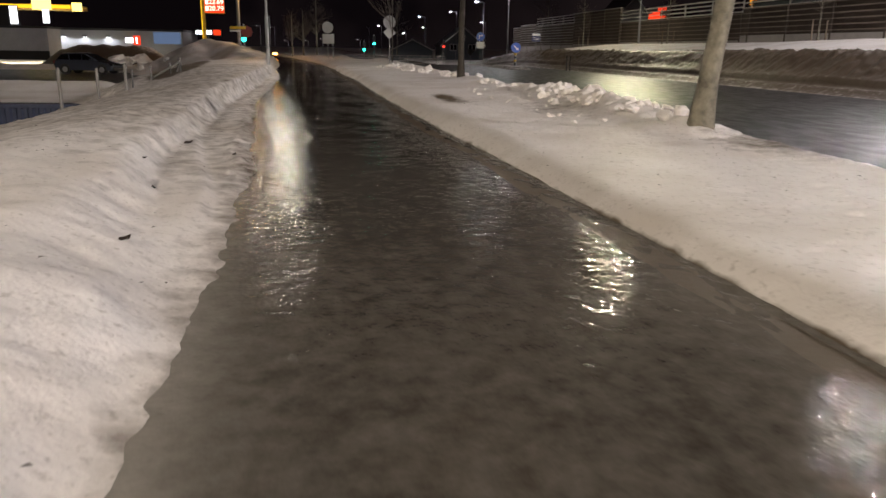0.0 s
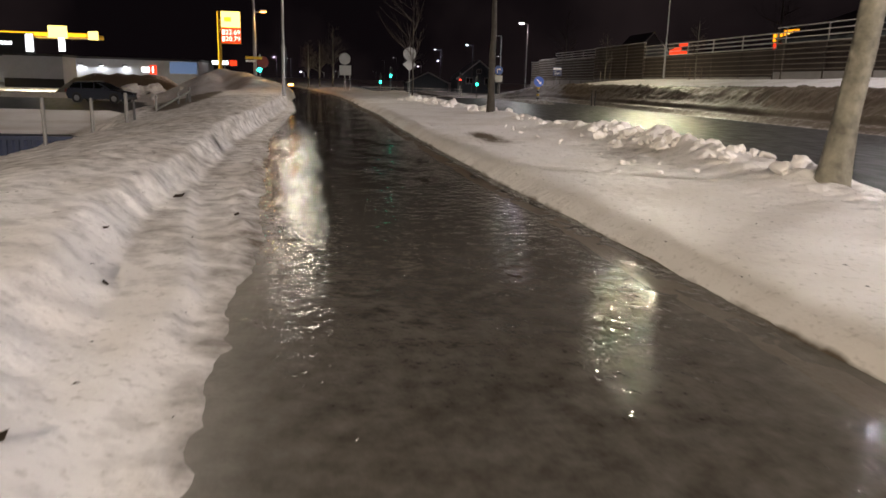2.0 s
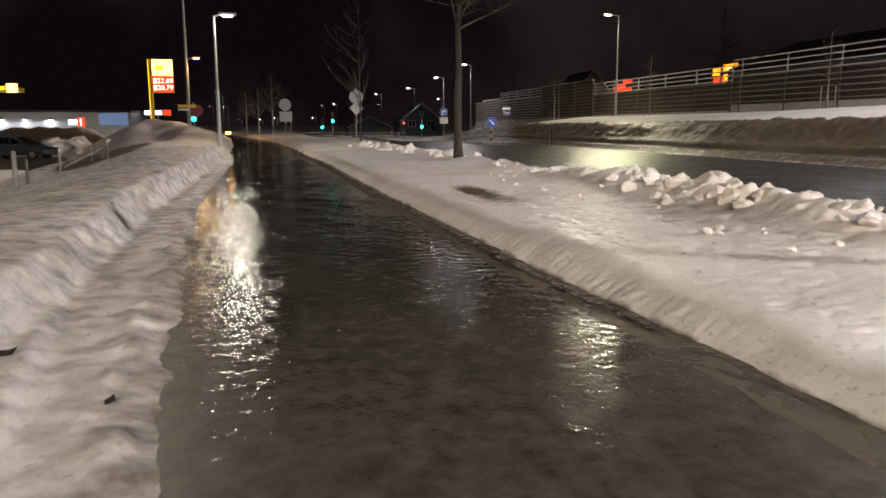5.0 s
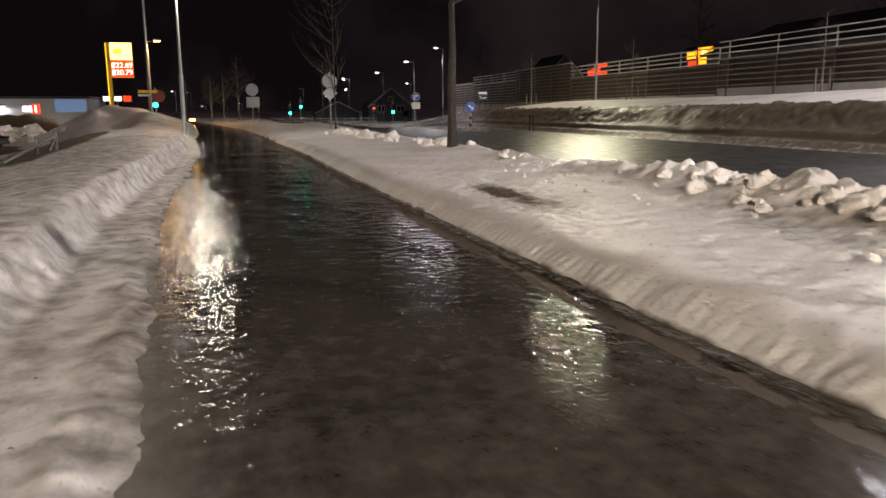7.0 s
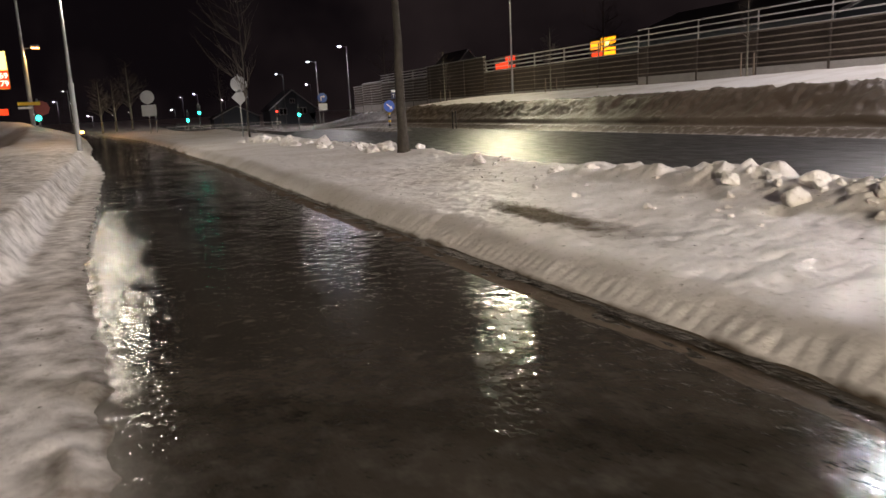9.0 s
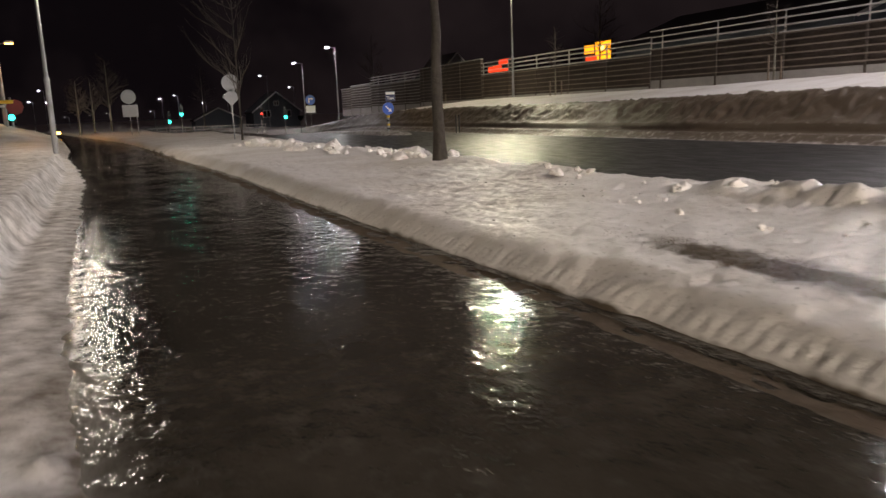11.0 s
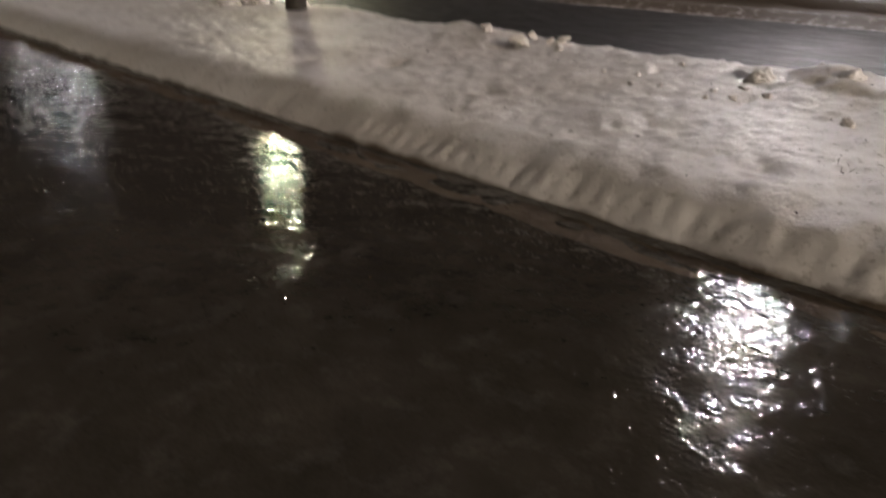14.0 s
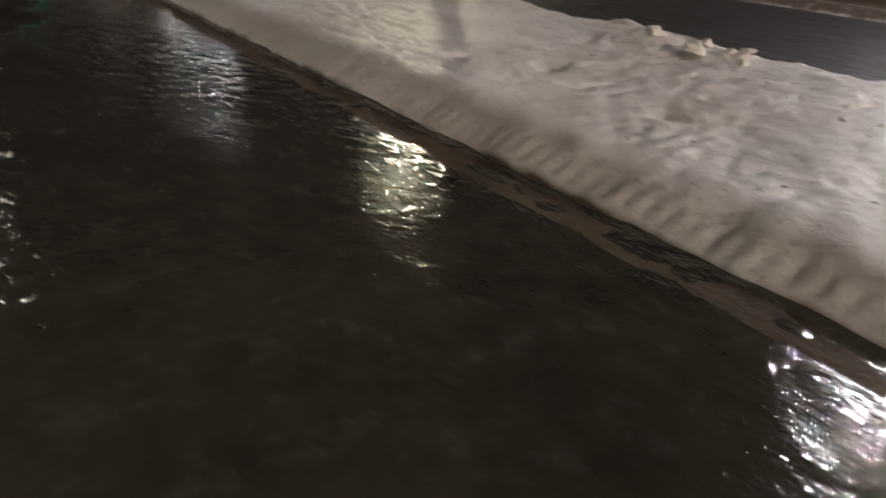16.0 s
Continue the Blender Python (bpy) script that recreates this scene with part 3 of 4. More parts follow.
part("arm", tubed((0, 0, 5.8), (0.75, 0, 5.95), 0.04, 0.035, 8), M_STEEL, mast)
part("lamp_head", boxed(0.55, 1.15, -0.18, 0.18, 5.92, 6.06, 0.03), M_PAINT_GREY, mast)
part("lens", boxed(0.6, 1.1, -0.14, 0.14, 5.84, 5.92, 0.02), G_ORANGE, mast, "orange lit lens")
part("lamp_head", boxed(0.05, 0.75, -0.18, 0.18, 11.36, 11.5, 0.03), M_PAINT_GREY, mast)
part("lens", boxed(0.15, 0.7, -0.14, 0.14, 11.28, 11.36, 0.02), G_LENS_COOL, mast)
lamp_light("lamp_light", (0.85, 0, 5.6), (1.0, 0.5, 0.16), 650.0, mast)
tagged(mast, "tall steel mast with an orange and a white lamp", "street lamp")


# ---- trees ----
def limb_mesh(name, segs, mat, parent, sides=7):
    """All tapered pieces of a trunk or of a bare crown, joined."""
    verts, faces = [], []
    for a, b, r0, r1 in segs:
        a, b = Vector(a), Vector(b)
        q = (b - a).to_track_quat("Z", "Y")
        k = len(verts)
        n = sides if r0 > 0.02 else 4
        for c, r in ((a, r0), (b, r1)):
            for i in range(n):
                w = 2 * math.pi * i / n
                verts.append(c + q @ Vector((r * math.cos(w), r * math.sin(w), 0)))
        for i in range(n):
            j = (i + 1) % n
            faces.append((k + i, k + j, k + n + j, k + n + i))
    me = bpy.data.meshes.new(name)
    me.from_pydata([tuple(v) for v in verts], [], faces)
    for p in me.polygons:
        p.use_smooth = True
    me.materials.append(mat)
    ob = new(name, me)
    ob.parent = parent
    return ob


def grow(rng, segs, a, d, length, r, level, spread, up):
    if level == 0 or r < 0.003:
        return
    n = 3
    p, rad = Vector(a), r
    for i in range(n):
        d = (d + Vector((rng.uniform(-1, 1), rng.uniform(-1, 1), rng.uniform(-0.6, 0.9) + up)) * 0.16).normalized()
        q = p + d * (length / n)
        r2 = rad * 0.78
        segs.append((p, q, rad, r2))
        for _ in range(2 if level > 1 else 1):
            if rng.random() < 0.8:
                side = Vector((rng.uniform(-1, 1), rng.uniform(-1, 1), rng.uniform(-0.1, 0.5))).normalized()
                grow(rng, segs, q, (d * (1 - spread) + side * spread).normalized(), length * rng.uniform(0.5, 0.75), r2 * 0.6, level - 1, spread, up)
        p, rad = q, r2


def tree(x, y, z, height, r0, clear, seed, levels=4, spread=0.6, up=0.12, lean=(0, 0), kind="tree", bark=None):
    rng = random.Random(seed)
    t = root(kind, x, y, z)
    trunk, crown = [], []
    p, rad = Vector((0, 0, -0.15)), r0 * 1.25
    n = 14
    for i in range(n):
        f = (i + 1) / n
        q = Vector((lean[0] * f + rng.uniform(-1, 1) * r0 * 0.12, lean[1] * f + rng.uniform(-1, 1) * r0 * 0.12, height * f))
        r2 = r0 * (1.0 - 0.18 * min(1, f * 3)) * (1 - 0.82 * max(0, f - 0.2) / 0.8)
        trunk.append((p, q, rad, r2))
        if height * f > clear:
            for _ in range(3 if levels > 3 else 2):
                w = rng.uniform(0, 2 * math.pi)
                d = Vector((math.cos(w), math.sin(w), rng.uniform(0.25, 0.9))).normalized()
                grow(rng, crown, q, d, height * rng.uniform(0.16, 0.30) * (1.15 - 0.6 * f), r2 * 0.5, levels - 1, spread, up)
        p, rad = q, r2
    verts, faces, sides = [], [], 20
    rings = [(trunk[0][0], trunk[0][2])] + [(s[1], s[3]) for s in trunk]
    fine = []
    for (a, ra), (c, rc) in zip(rings, rings[1:]):
        for k in range(6):
            fine.append((a.lerp(c, k / 6), ra + (rc - ra) * k / 6))
    for c, r in fine + [rings[-1]]:
        flare = 1 + 0.14 * math.exp(-max(0, c.z) / 0.18)
        for i in range(sides):
            w = 2 * math.pi * i / sides
            d = Vector((math.cos(w), math.sin(w), 0))
            rr = r * flare * (1 + 0.10 * noise.noise(Vector((d.x * 1.6, d.y * 1.6, c.z * 1.8 + seed))) + 0.05 * noise.noise(Vector((d.x * 5, d.y * 5, c.z * 7 + seed))))
            verts.append(tuple(c + d * rr))
    for j in range(len(fine)):
        for i in range(sides):
            k = (i + 1) % sides
            faces.append((j * sides + i, j * sides + k, (j + 1) * sides + k, (j + 1) * sides + i))
    me = bpy.data.meshes.new("trunk")
    me.from_pydata(verts, [], faces)
    for p in me.polygons:
        p.use_smooth = True
    me.materials.append(bark or M_BARK)
    new("trunk", me).parent = t
    limb_mesh("crown", crown, M_TWIG, t)
    return t


tagged(tree(5.25, 9.75, 0.28, 8.5, 0.130, 3.6, 4, 4, lean=(1.05, 0.1)), "mottled grey bare street tree standing in snow", "tree", "trees on the verge")
tagged(tree(5.2, 26.3, 0.28, 8.0, 0.112, 3.0, 9, 4, bark=M_BARK_UNLIT), "dark slender bare street tree standing in snow", "tree", "trees on the verge")
tagged(tree(4.6, 45.2, 0.2, 8.2, 0.042, 1.6, 12, 4, 0.25, 0.5, bark=M_BARK_UNLIT), "bare upright street tree", "tree", "trees on the verge")
for i, (x, y, z, h) in enumerate(((24.5, 69.8, 1.3, 4.6), (25.4, 54.0, 1.55, 4.2), (26.0, 37.6, 1.8, 3.6))):
    tagged(tree(x, y, z, h, 0.055, 1.5, 30 + i, 4, 0.5, 0.2, kind="young_tree"), "thin young bare tree tied between stakes", "tree", "young trees by the screen")
    for k, (dx, dy) in enumerate(((-0.45, -0.1), (0.5, 0.1))):
        st = part("tree_stake", tubed((0, 0, -0.2), (0, 0, 1.15), 0.045, 0.04, 8), M_STAKE)
        st.matrix_basis = pose(x + dx, y + dy, z)
        tagged(st, "round wooden stake beside a young tree", "stake", "tree stakes")
for i, (x, y, h) in enumerate(((-2.7, 90.0, 4.9), (-1.5, 92.0, 5.1), (0.0, 96.0, 7.2), (14.0, 140.0, 9.0), (46.0, 78.0, 12.0), (52.0, 60.0, 13.0), (36.0, 120.0, 10.0))):
    tagged(tree(x, y, 0.0 if x < 30 else 1.9, h, 0.11, h * 0.3, 50 + i, 4, 0.55, 0.22), "bare tree in the distance", "tree", "far trees")

# ---- ploughed snow blocks ----
rng = random.Random(5)
CHUNKS = []
for k in range(9):
    bm = bmesh.new()
    off = Vector((k * 7.1, k * 3.3, 1.7))
    for _ in range(15):
        d = Vector((rng.gauss(0, 1), rng.gauss(0, 1), rng.gauss(0, 1))).normalized()
        bm.verts.new(d * rng.uniform(0.75, 1.05))
    hull = bmesh.ops.convex_hull(bm, input=bm.verts[:])
    bmesh.ops.delete(bm, geom=[v for v in bm.verts if not v.link_faces], context="VERTS")
    for _ in range(3):
        bmesh.ops.subdivide_edges(bm, edges=bm.edges[:], cuts=1, use_grid_fill=True)
        bmesh.ops.smooth_vert(bm, verts=bm.verts[:], factor=0.28, use_axis_x=True, use_axis_y=True, use_axis_z=True)
    for v in bm.verts:
        v.co += v.co.normalized() * (0.16 * noise.noise(v.co * 2.2 + off) + 0.07 * noise.noise(v.co * 6 + off))
    me = bpy.data.meshes.new("snow_block")
    bm.to_mesh(me)
    bm.free()
    for p in me.polygons:
        p.use_smooth = True
    me.materials.append(M_CHUNK)
    CHUNKS.append(me)


def snow_block(x, y, z, s, label="rounded block of ploughed snow on the verge", group="snow blocks along the road"):
    ob = new("snow_block", rng.choice(CHUNKS))
    ob.matrix_basis = pose(x, y, z + s * 0.10, rng.uniform(-25, 25), rng.uniform(-25, 25), rng.uniform(0, 360)) @ Matrix.Diagonal((s * rng.uniform(0.75, 1.25), s * rng.uniform(0.75, 1.2), s * rng.uniform(0.6, 0.9), 1))
    tagged(ob, label, "snow block", group)


for x, y, s in ((4.9, 12.2, 0.13), (5.05, 11.55, 0.15), (4.8, 14.4, 0.15), (5.0, 19.5, 0.17), (4.7, 14.0, 0.11), (5.1, 13.4, 0.15), (5.2, 12.8, 0.17), (5.3, 10.7, 0.16), (5.5, 11.2, 0.18)):
    snow_block(x, y, 0.26, s)
for _ in range(190):
    y = rng.triangular(9.9, 20.5, 13.5) if rng.random() < 0.85 else rng.uniform(20, 33)
    x = 5.4 + rng.gauss(0, 0.30)
    snow_block(x, y, 0.27 + (0.17 if y < 17 else 0.06) * math.exp(-((x - 5.35) / 0.5) ** 2), rng.uniform(0.04, 0.10) + 0.10 * rng.random() ** 3 * (1.0 if y < 19 else 0.4))
for _ in range(70):
    y = rng.uniform(11, 21)
    snow_block(rng.uniform(4.0, 5.2), y, 0.25, rng.uniform(0.02, 0.06), "small crumb of ploughed snow on the verge")
for _ in range(64):
    y = rng.uniform(26.8, 40)
    snow_block(5.5 - (y - 27) * 0.10 + rng.gauss(0, 0.3), y, 0.24, rng.uniform(0.12, 0.22) + 0.2 * rng.random() ** 2)
for _ in range(46):
    snow_block(rng.uniform(-16, -10.0), rng.uniform(64.5, 67.5), rng.uniform(-0.9, 0.1), rng.uniform(0.25, 0.75), "dirty block of ploughed snow in the yard", "snow blocks in the yard")

# ---- leaves and grit on the snow ----
verts, faces = [], []
for _ in range(380):
    if rng.random() < 0.5:
        y = rng.uniform(2.2, 16)
        x = float(bank_foot(y)) + rng.uniform(-2.2, 0.55)
        if x > float(left_edge(y)) - 0.05:
            continue
    else:
        y = rng.uniform(6, 26)
        x = float(right_edge(y)) + rng.uniform(0.15, 3.2)
    zz = float(land(np.array([[x]]), np.array([[y]]))[0, 0]) + 0.012
    w, s = rng.uniform(0, 6.28), rng.uniform(0.004, 0.012)
    k = len(verts)
    for a, b, c in ((-1.6, -0.5, 0), (0.2, -0.8, 0.5), (1.7, 0.1, 0.1), (0.1, 0.7, 0.4)):
        verts.append((x + s * (a * math.cos(w) - b * math.sin(w)), y + s * (a * math.sin(w) + b * math.cos(w)), zz + s * c))
    faces.append((k, k + 1, k + 2, k + 3))
me = bpy.data.meshes.new("dead_leaves")
me.from_pydata(verts, [], faces)
me.materials.append(M_LEAF)
tagged(new("dead_leaves", me), "small dark dead leaves and grit on snow", "leaves", kind="stuff")


# ---- dead grass where the snow has thawed ----
verts, faces = [], []
for _ in range(1500):
    if rng.random() < 0.75:
        v = rng.gauss(0, 0.5)
        x, y = 3.14 + rng.gauss(0, 0.11), 16.8 + v * 1.1
    else:
        x, y = 5.55 + rng.gauss(0, 0.4), 8.6 + rng.gauss(0, 0.7)
    zz = float(land(np.array([[x]]), np.array([[y]]))[0, 0])
    w, h, lean = rng.uniform(0, 6.28), rng.uniform(0.008, 0.024), rng.uniform(0.02, 0.07)
    dx, dy = math.cos(w), math.sin(w)
    k = len(verts)
    verts += [(x - dy * 0.003, y + dx * 0.003, zz - 0.01), (x + dy * 0.003, y - dx * 0.003, zz - 0.01), (x + dx * lean, y + dy * lean, zz + h)]
    faces.append((k, k + 1, k + 2))
me = bpy.data.meshes.new("dead_grass")
me.from_pydata(verts, [], faces)
me.materials.append(M_GRASS)
tagged(new("dead_grass", me), "flattened brown dead grass in thawed patches", "grass", kind="stuff")


def leaf(x, y, z, s, turn):
    bm = bmesh.new()
    vs = [bm.verts.new(c) for c in ((-1, 0, 0.1), (-0.4, -0.5, 0.3), (0.5, -0.45, 0.1), (1.1, 0.1, 0.5), (0.4, 0.5, 0.2), (-0.5, 0.45, 0.4), (0, 0, -0.05))]
    for i in range(6):
        bm.faces.new((vs[i], vs[(i + 1) % 6], vs[6]))
    bmesh.ops.solidify(bm, geom=bm.faces[:], thickness=0.06)
    ob = part("dead_leaf", bm, M_LEAF)
    ob.matrix_basis = pose(x, y, z, 10, -8, turn) @ Matrix.Diagonal((s, s, s, 1))
    tagged(ob, "curled dark dead leaf on the snow bank", "leaf", "single dead leaves")


for x, y, s, w in ((-0.97, 10.0, 0.055, 20), (-0.39, 9.4, 0.035, 70), (-0.72, 6.9, 0.03, 120), (-0.5, 5.1, 0.04, 40), (-1.0, 7.9, 0.03, 10)):
    leaf(x, y, float(land(np.array([[x]]), np.array([[y]]))[0, 0]) + 0.01, s, w)

# ---- noise screen across the road ----
screen = root("noise_screen", 27.0, 0.0, 0.0)
tagged(screen, "long stepped noise screen of horizontal boards", "noise screen")
# stretches: from, to, foot, top, open rail on top
STRETCHES = [(102.0, 106.0, 1.2, 4.05, 0), (94.5, 102.0, 1.3, 4.3, 0), (80.0, 94.5, 1.4, 4.95, 0.9), (67.2, 80.0, 1.5, 4.95, 0), (46.9, 67.2, 1.6, 4.65, 0.95), (22.0, 46.9, 1.9, 4.95, 1.05), (-30.0, 22.0, 2.0, 5.1, 1.05)]
for y0, y1, z0, z1, rail in STRETCHES:
    zt = z1 - rail
    # backing and posts take the board colour with painted shade
    part("panel", boxed(0.02, 0.10, y0, y1, z0 - 0.3, zt), M_BOARD_SHADED, screen)
    part("plinth", boxed(-0.03, 0.12, y0, y1 - 0.02, z0 - 0.4, z0 + 0.42), M_CONCRETE, screen, "grey concrete plinth")
    n = int((zt - z0 - 0.5) / 0.29)
    for k in range(n + 1):
        zz = z0 + 0.55 + k * 0.29
        if zz + 0.1 < zt + 0.12:
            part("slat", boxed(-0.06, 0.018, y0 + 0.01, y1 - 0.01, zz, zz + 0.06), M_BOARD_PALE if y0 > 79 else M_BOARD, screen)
    yy = y0
    while yy < y1:
        part("post", boxed(-0.05, 0.16, yy, yy + 0.12, z0 - 0.3, zt), M_BOARD_SHADED, screen)
        if rail:
            part("rail_post", boxed(0.014, 0.07, yy, yy + 0.07, zt, z1), M_RAIL, screen)
        yy += 4.0
    if rail:
        for k in range(4):
            zz = zt + 0.03 + k * (rail - 0.1) / 3
            part("rail", boxed(-0.045, 0.012, y0, y1, zz, zz + 0.07), M_RAIL, screen, "pale steel rail")
    else:
        part("coping", boxed(-0.1, 0.14, y0, y1, zt, zt + 0.06), M_RAIL, screen)

# ---- lit signs and roofs behind the screen ----
def lit_sign(x, y, z, w, h, mats, label):
    s = root("lit_sign", x, y, 1.8)
    part("post", tubed((0, 0, -0.3), (0, 0, z - 1.8), 0.09, 0.09, 8), M_STEEL, s)
    part("case", boxed(0.0, 0.2, -w / 2 - 0.06, w / 2 + 0.06, z - 1.8 - 0.06, z - 1.8 + h + 0.06), M_BLACK, s)
    for k, (a, b, c, d, mat) in enumerate(mats):
        part("lit_panel", boxed(-0.02 - 0.004 * k, -0.004, -w / 2 + a * w, -w / 2 + b * w, z - 1.8 + c * h, z - 1.8 + d * h), mat, s)
    return tagged(s, label, "sign", "lit signs behind the screen")


lit_sign(40.0, 88.4, 4.9, 5.6, 1.5, ((0.1, 0.95, 0.12, 0.3, G_REDSIGN), (0.1, 0.5, 0.62, 0.95, G_REDSIGN), (0.4, 0.75, 0.3, 0.62, G_REDSIGN), (0.7, 0.95, 0.3, 0.5, G_REDSIGN)), "lit red sign with a plain shape")
lit_sign(53.4, 88.9, 6.0, 5.6, 2.4, ((0.02, 0.55, 0.1, 0.95, G_AMBER), (0.6, 0.95, 0.45, 0.85, G_AMBER), (0.5, 0.9, 0.08, 0.35, G_REDSIGN), (0.25, 0.4, 0.5, 0.8, G_PALE)), "lit amber and red advertising sign")


def gable_house(kind, x, y, z, w, depth, wall_h, roof_h, wall_mat, label, windows=()):
    h = root(kind, x, y, z)
    part("wall", boxed(-w / 2, w / 2, 0, depth, -0.5, wall_h), wall_mat, h)
    bm = bmesh.new()
    vs = [bm.verts.new(c) for c in ((-w / 2, 0, wall_h), (w / 2, 0, wall_h), (0, 0, wall_h + roof_h), (-w / 2, depth, wall_h), (w / 2, depth, wall_h), (0, depth, wall_h + roof_h))]
    for f in ((0, 1, 2), (5, 4, 3), (0, 3, 4, 1)):
        bm.faces.new([vs[i] for i in f])
    part("gable", bm, wall_mat, h)
    for s in (-1, 1):
        bm = bmesh.new()
        a, b = Vector((s * (w / 2 + 0.35), -0.4, wall_h - 0.35 * roof_h / (w / 2) + 0.03)), Vector((0, -0.4, wall_h + roof_h + 0.03))
        q = [a, b, b + Vector((0, depth + 0.8, 0)), a + Vector((0, depth + 0.8, 0))]
        vs = [bm.verts.new(c) for c in q] + [bm.verts.new(c + Vector((0, 0, 0.16))) for c in q]
        for f in ((0, 1, 2, 3), (7, 6, 5, 4), (0, 4, 5, 1), (1, 5, 6, 2), (2, 6, 7, 3), (3, 7, 4, 0)):
            bm.faces.new([vs[i] for i in f])
        bmesh.ops.recalc_face_normals(bm, faces=bm.faces[:])
        part("roof", bm, M_ROOF, h)
        part("bargeboard", tubed(a + Vector((0, -0.06, 0.06)), b + Vector((0, -0.06, 0.06)), 0.11, 0.11, 4), M_WHITE, h)
    for wx, wz, ww, wh in windows:
        f = part("window", boxed(wx - ww / 2, wx + ww / 2, -0.07, -0.004, wz, wz + wh), M_WHITE, h, "white framed window")
        part("pane", boxed(wx - ww / 2 + 0.1, wx - 0.05, -0.09, -0.072, wz + 0.1, wz + wh - 0.1), M_GLASS, f)
        part("pane", boxed(wx + 0.05, wx + ww / 2 - 0.1, -0.09, -0.072, wz + 0.1, wz + wh - 0.1), M_GLASS, f)
    return tagged(h, label, "house", "houses")


gable_house("house", 28.8, 155.0, -1.0, 8.6, 9.0, 3.0, 3.4, M_HOUSE, "grey gabled house with white window frames", ((-1.9, 1.9, 1.5, 1.3), (1.9, 1.9, 1.5, 1.3), (0.0, 4.0, 1.0, 0.9)))
gable_house("house", 20.0, 168.0, -1.2, 9.0, 8.0, 2.0, 2.2, M_HOUSE, "low dark house behind the crossing")
gable_house("house", 54.3, 130.0, 2.0, 8.0, 10.0, 3.9, 4.4, M_STORE, "pale gabled house behind the noise screen")
gable_house("house", 46.0, 44.0, 2.0, 14.0, 22.0, 3.6, 2.6, M_HOUSE, "dark roofed building behind the noise screen")

# ---- traffic signs ----
def sign_post(x, y, z, h, kind="traffic_sign", r=0.03):
    s = root(kind, x, y, z)
    part("post", tubed((0, 0, -0.3), (0, 0, h), r, r, 10), M_STEEL, s)
    return s


s = sign_post(4.62, 47.4, 0.15, 3.0)
part("round_plate", disc(bmesh.new(), (0, -0.05, 2.55), 0.37, 0.02), M_SIGN_BACK, s, "bare grey back of a round sign")
part("diamond_plate", boxed(-0.27, 0.27, -0.06, -0.04, -0.27, 0.27), M_SIGN_BACK, s).matrix_basis = pose(0, 0, 1.95, 0, 45, 0)
tagged(s, "grey backs of a round and a diamond sign", "traffic sign", "traffic signs")
s = sign_post(1.16, 72.2, 0.1, 3.3)
part("post", tubed((0.45, 0, -0.3), (0.45, 0, 2.3), 0.03, 0.03, 10), M_STEEL, s)
part("round_plate", disc(bmesh.new(), (0.0, -0.05, 2.83), 0.50, 0.02), M_SIGN_BACK, s, "bare grey back of a round sign")
part("plate", boxed(-0.48, 0.56, -0.06, -0.04, 1.42, 2.26, 0.008), M_SIGN_BACK, s)
tagged(s, "grey backs of a round and a square sign", "traffic sign", "traffic signs")
s = sign_post(13.86, 53.0, 0.1, 0.95, r=0.05)
for k in range(4):
    part("marker_band", tubed((0, 0, 0.12 + k * 0.22), (0, 0, 0.23 + k * 0.22), 0.085, 0.085, 12), M_YELLOW if k % 2 else M_BLACK, s)
part("round_plate", disc(bmesh.new(), (0, -0.06, 1.27), 0.34, 0.02), M_SIGN_BLUE, s, "blue round plate")
bm = boxed(-0.2, 0.12, -0.078, -0.071, -0.035, 0.035)
vs = [bm.verts.new(c) for c in ((0.1, -0.076, -0.12), (0.25, -0.076, 0), (0.1, -0.076, 0.12))]
bm.faces.new(vs)
part("arrow", bm, M_WHITE, s, "white arrow pointing down").matrix_basis = pose(0, 0, 1.27, 0, 42, 0)
tagged(s, "blue round arrow sign on a striped marker post", "traffic sign", "traffic signs")
s = sign_post(19.6, 93.0, -1.1, 4.2)
part("round_plate", disc(bmesh.new(), (0, -0.06, 3.8), 0.52, 0.02), M_SIGN_BLUE, s, "blue round plate")
bm = boxed(-0.2, -0.1, -0.078, -0.071, 3.5, 3.95)
box(bm, -0.2, 0.15, -0.078, -0.071, 3.88, 3.98)
vs = [bm.verts.new(c) for c in ((0.12, -0.076, 3.78), (0.3, -0.076, 3.93), (0.12, -0.076, 4.08))]
bm.faces.new(vs)
part("arrow", bm, M_WHITE, s, "white turning arrow")
part("plate", boxed(-0.5, 0.5, -0.07, -0.05, 2.45, 3.2, 0.008), M_WHITE, s)
tagged(s, "blue turning-lane sign over a white plate", "traffic sign", "traffic signs")
s = sign_post(18.2, 92.0, -1.1, 2.2)
bm = bmesh.new()
vs = [bm.verts.new(c) for c in ((-0.4, -0.06, 2.2), (0.4, -0.06, 2.2), (0, -0.06, 1.5))]
bm.faces.new(vs)
bmesh.ops.solidify(bm, geom=bm.faces[:], thickness=0.02)
part("yield_plate", bm, M_WHITE, s)
tagged(s, "pale triangular give-way sign", "traffic sign", "traffic signs")
s = sign_post(19.5, 68.0, 0.75, 1.95)
part("plate", boxed(-0.4, 0.4, -0.06, -0.04, 1.2, 1.95, 0.008), M_SIGN_DARK, s, "dark blue plate")
part("band", boxed(-0.36, 0.36, -0.066, -0.061, 1.72, 1.9), M_WHITE, s)


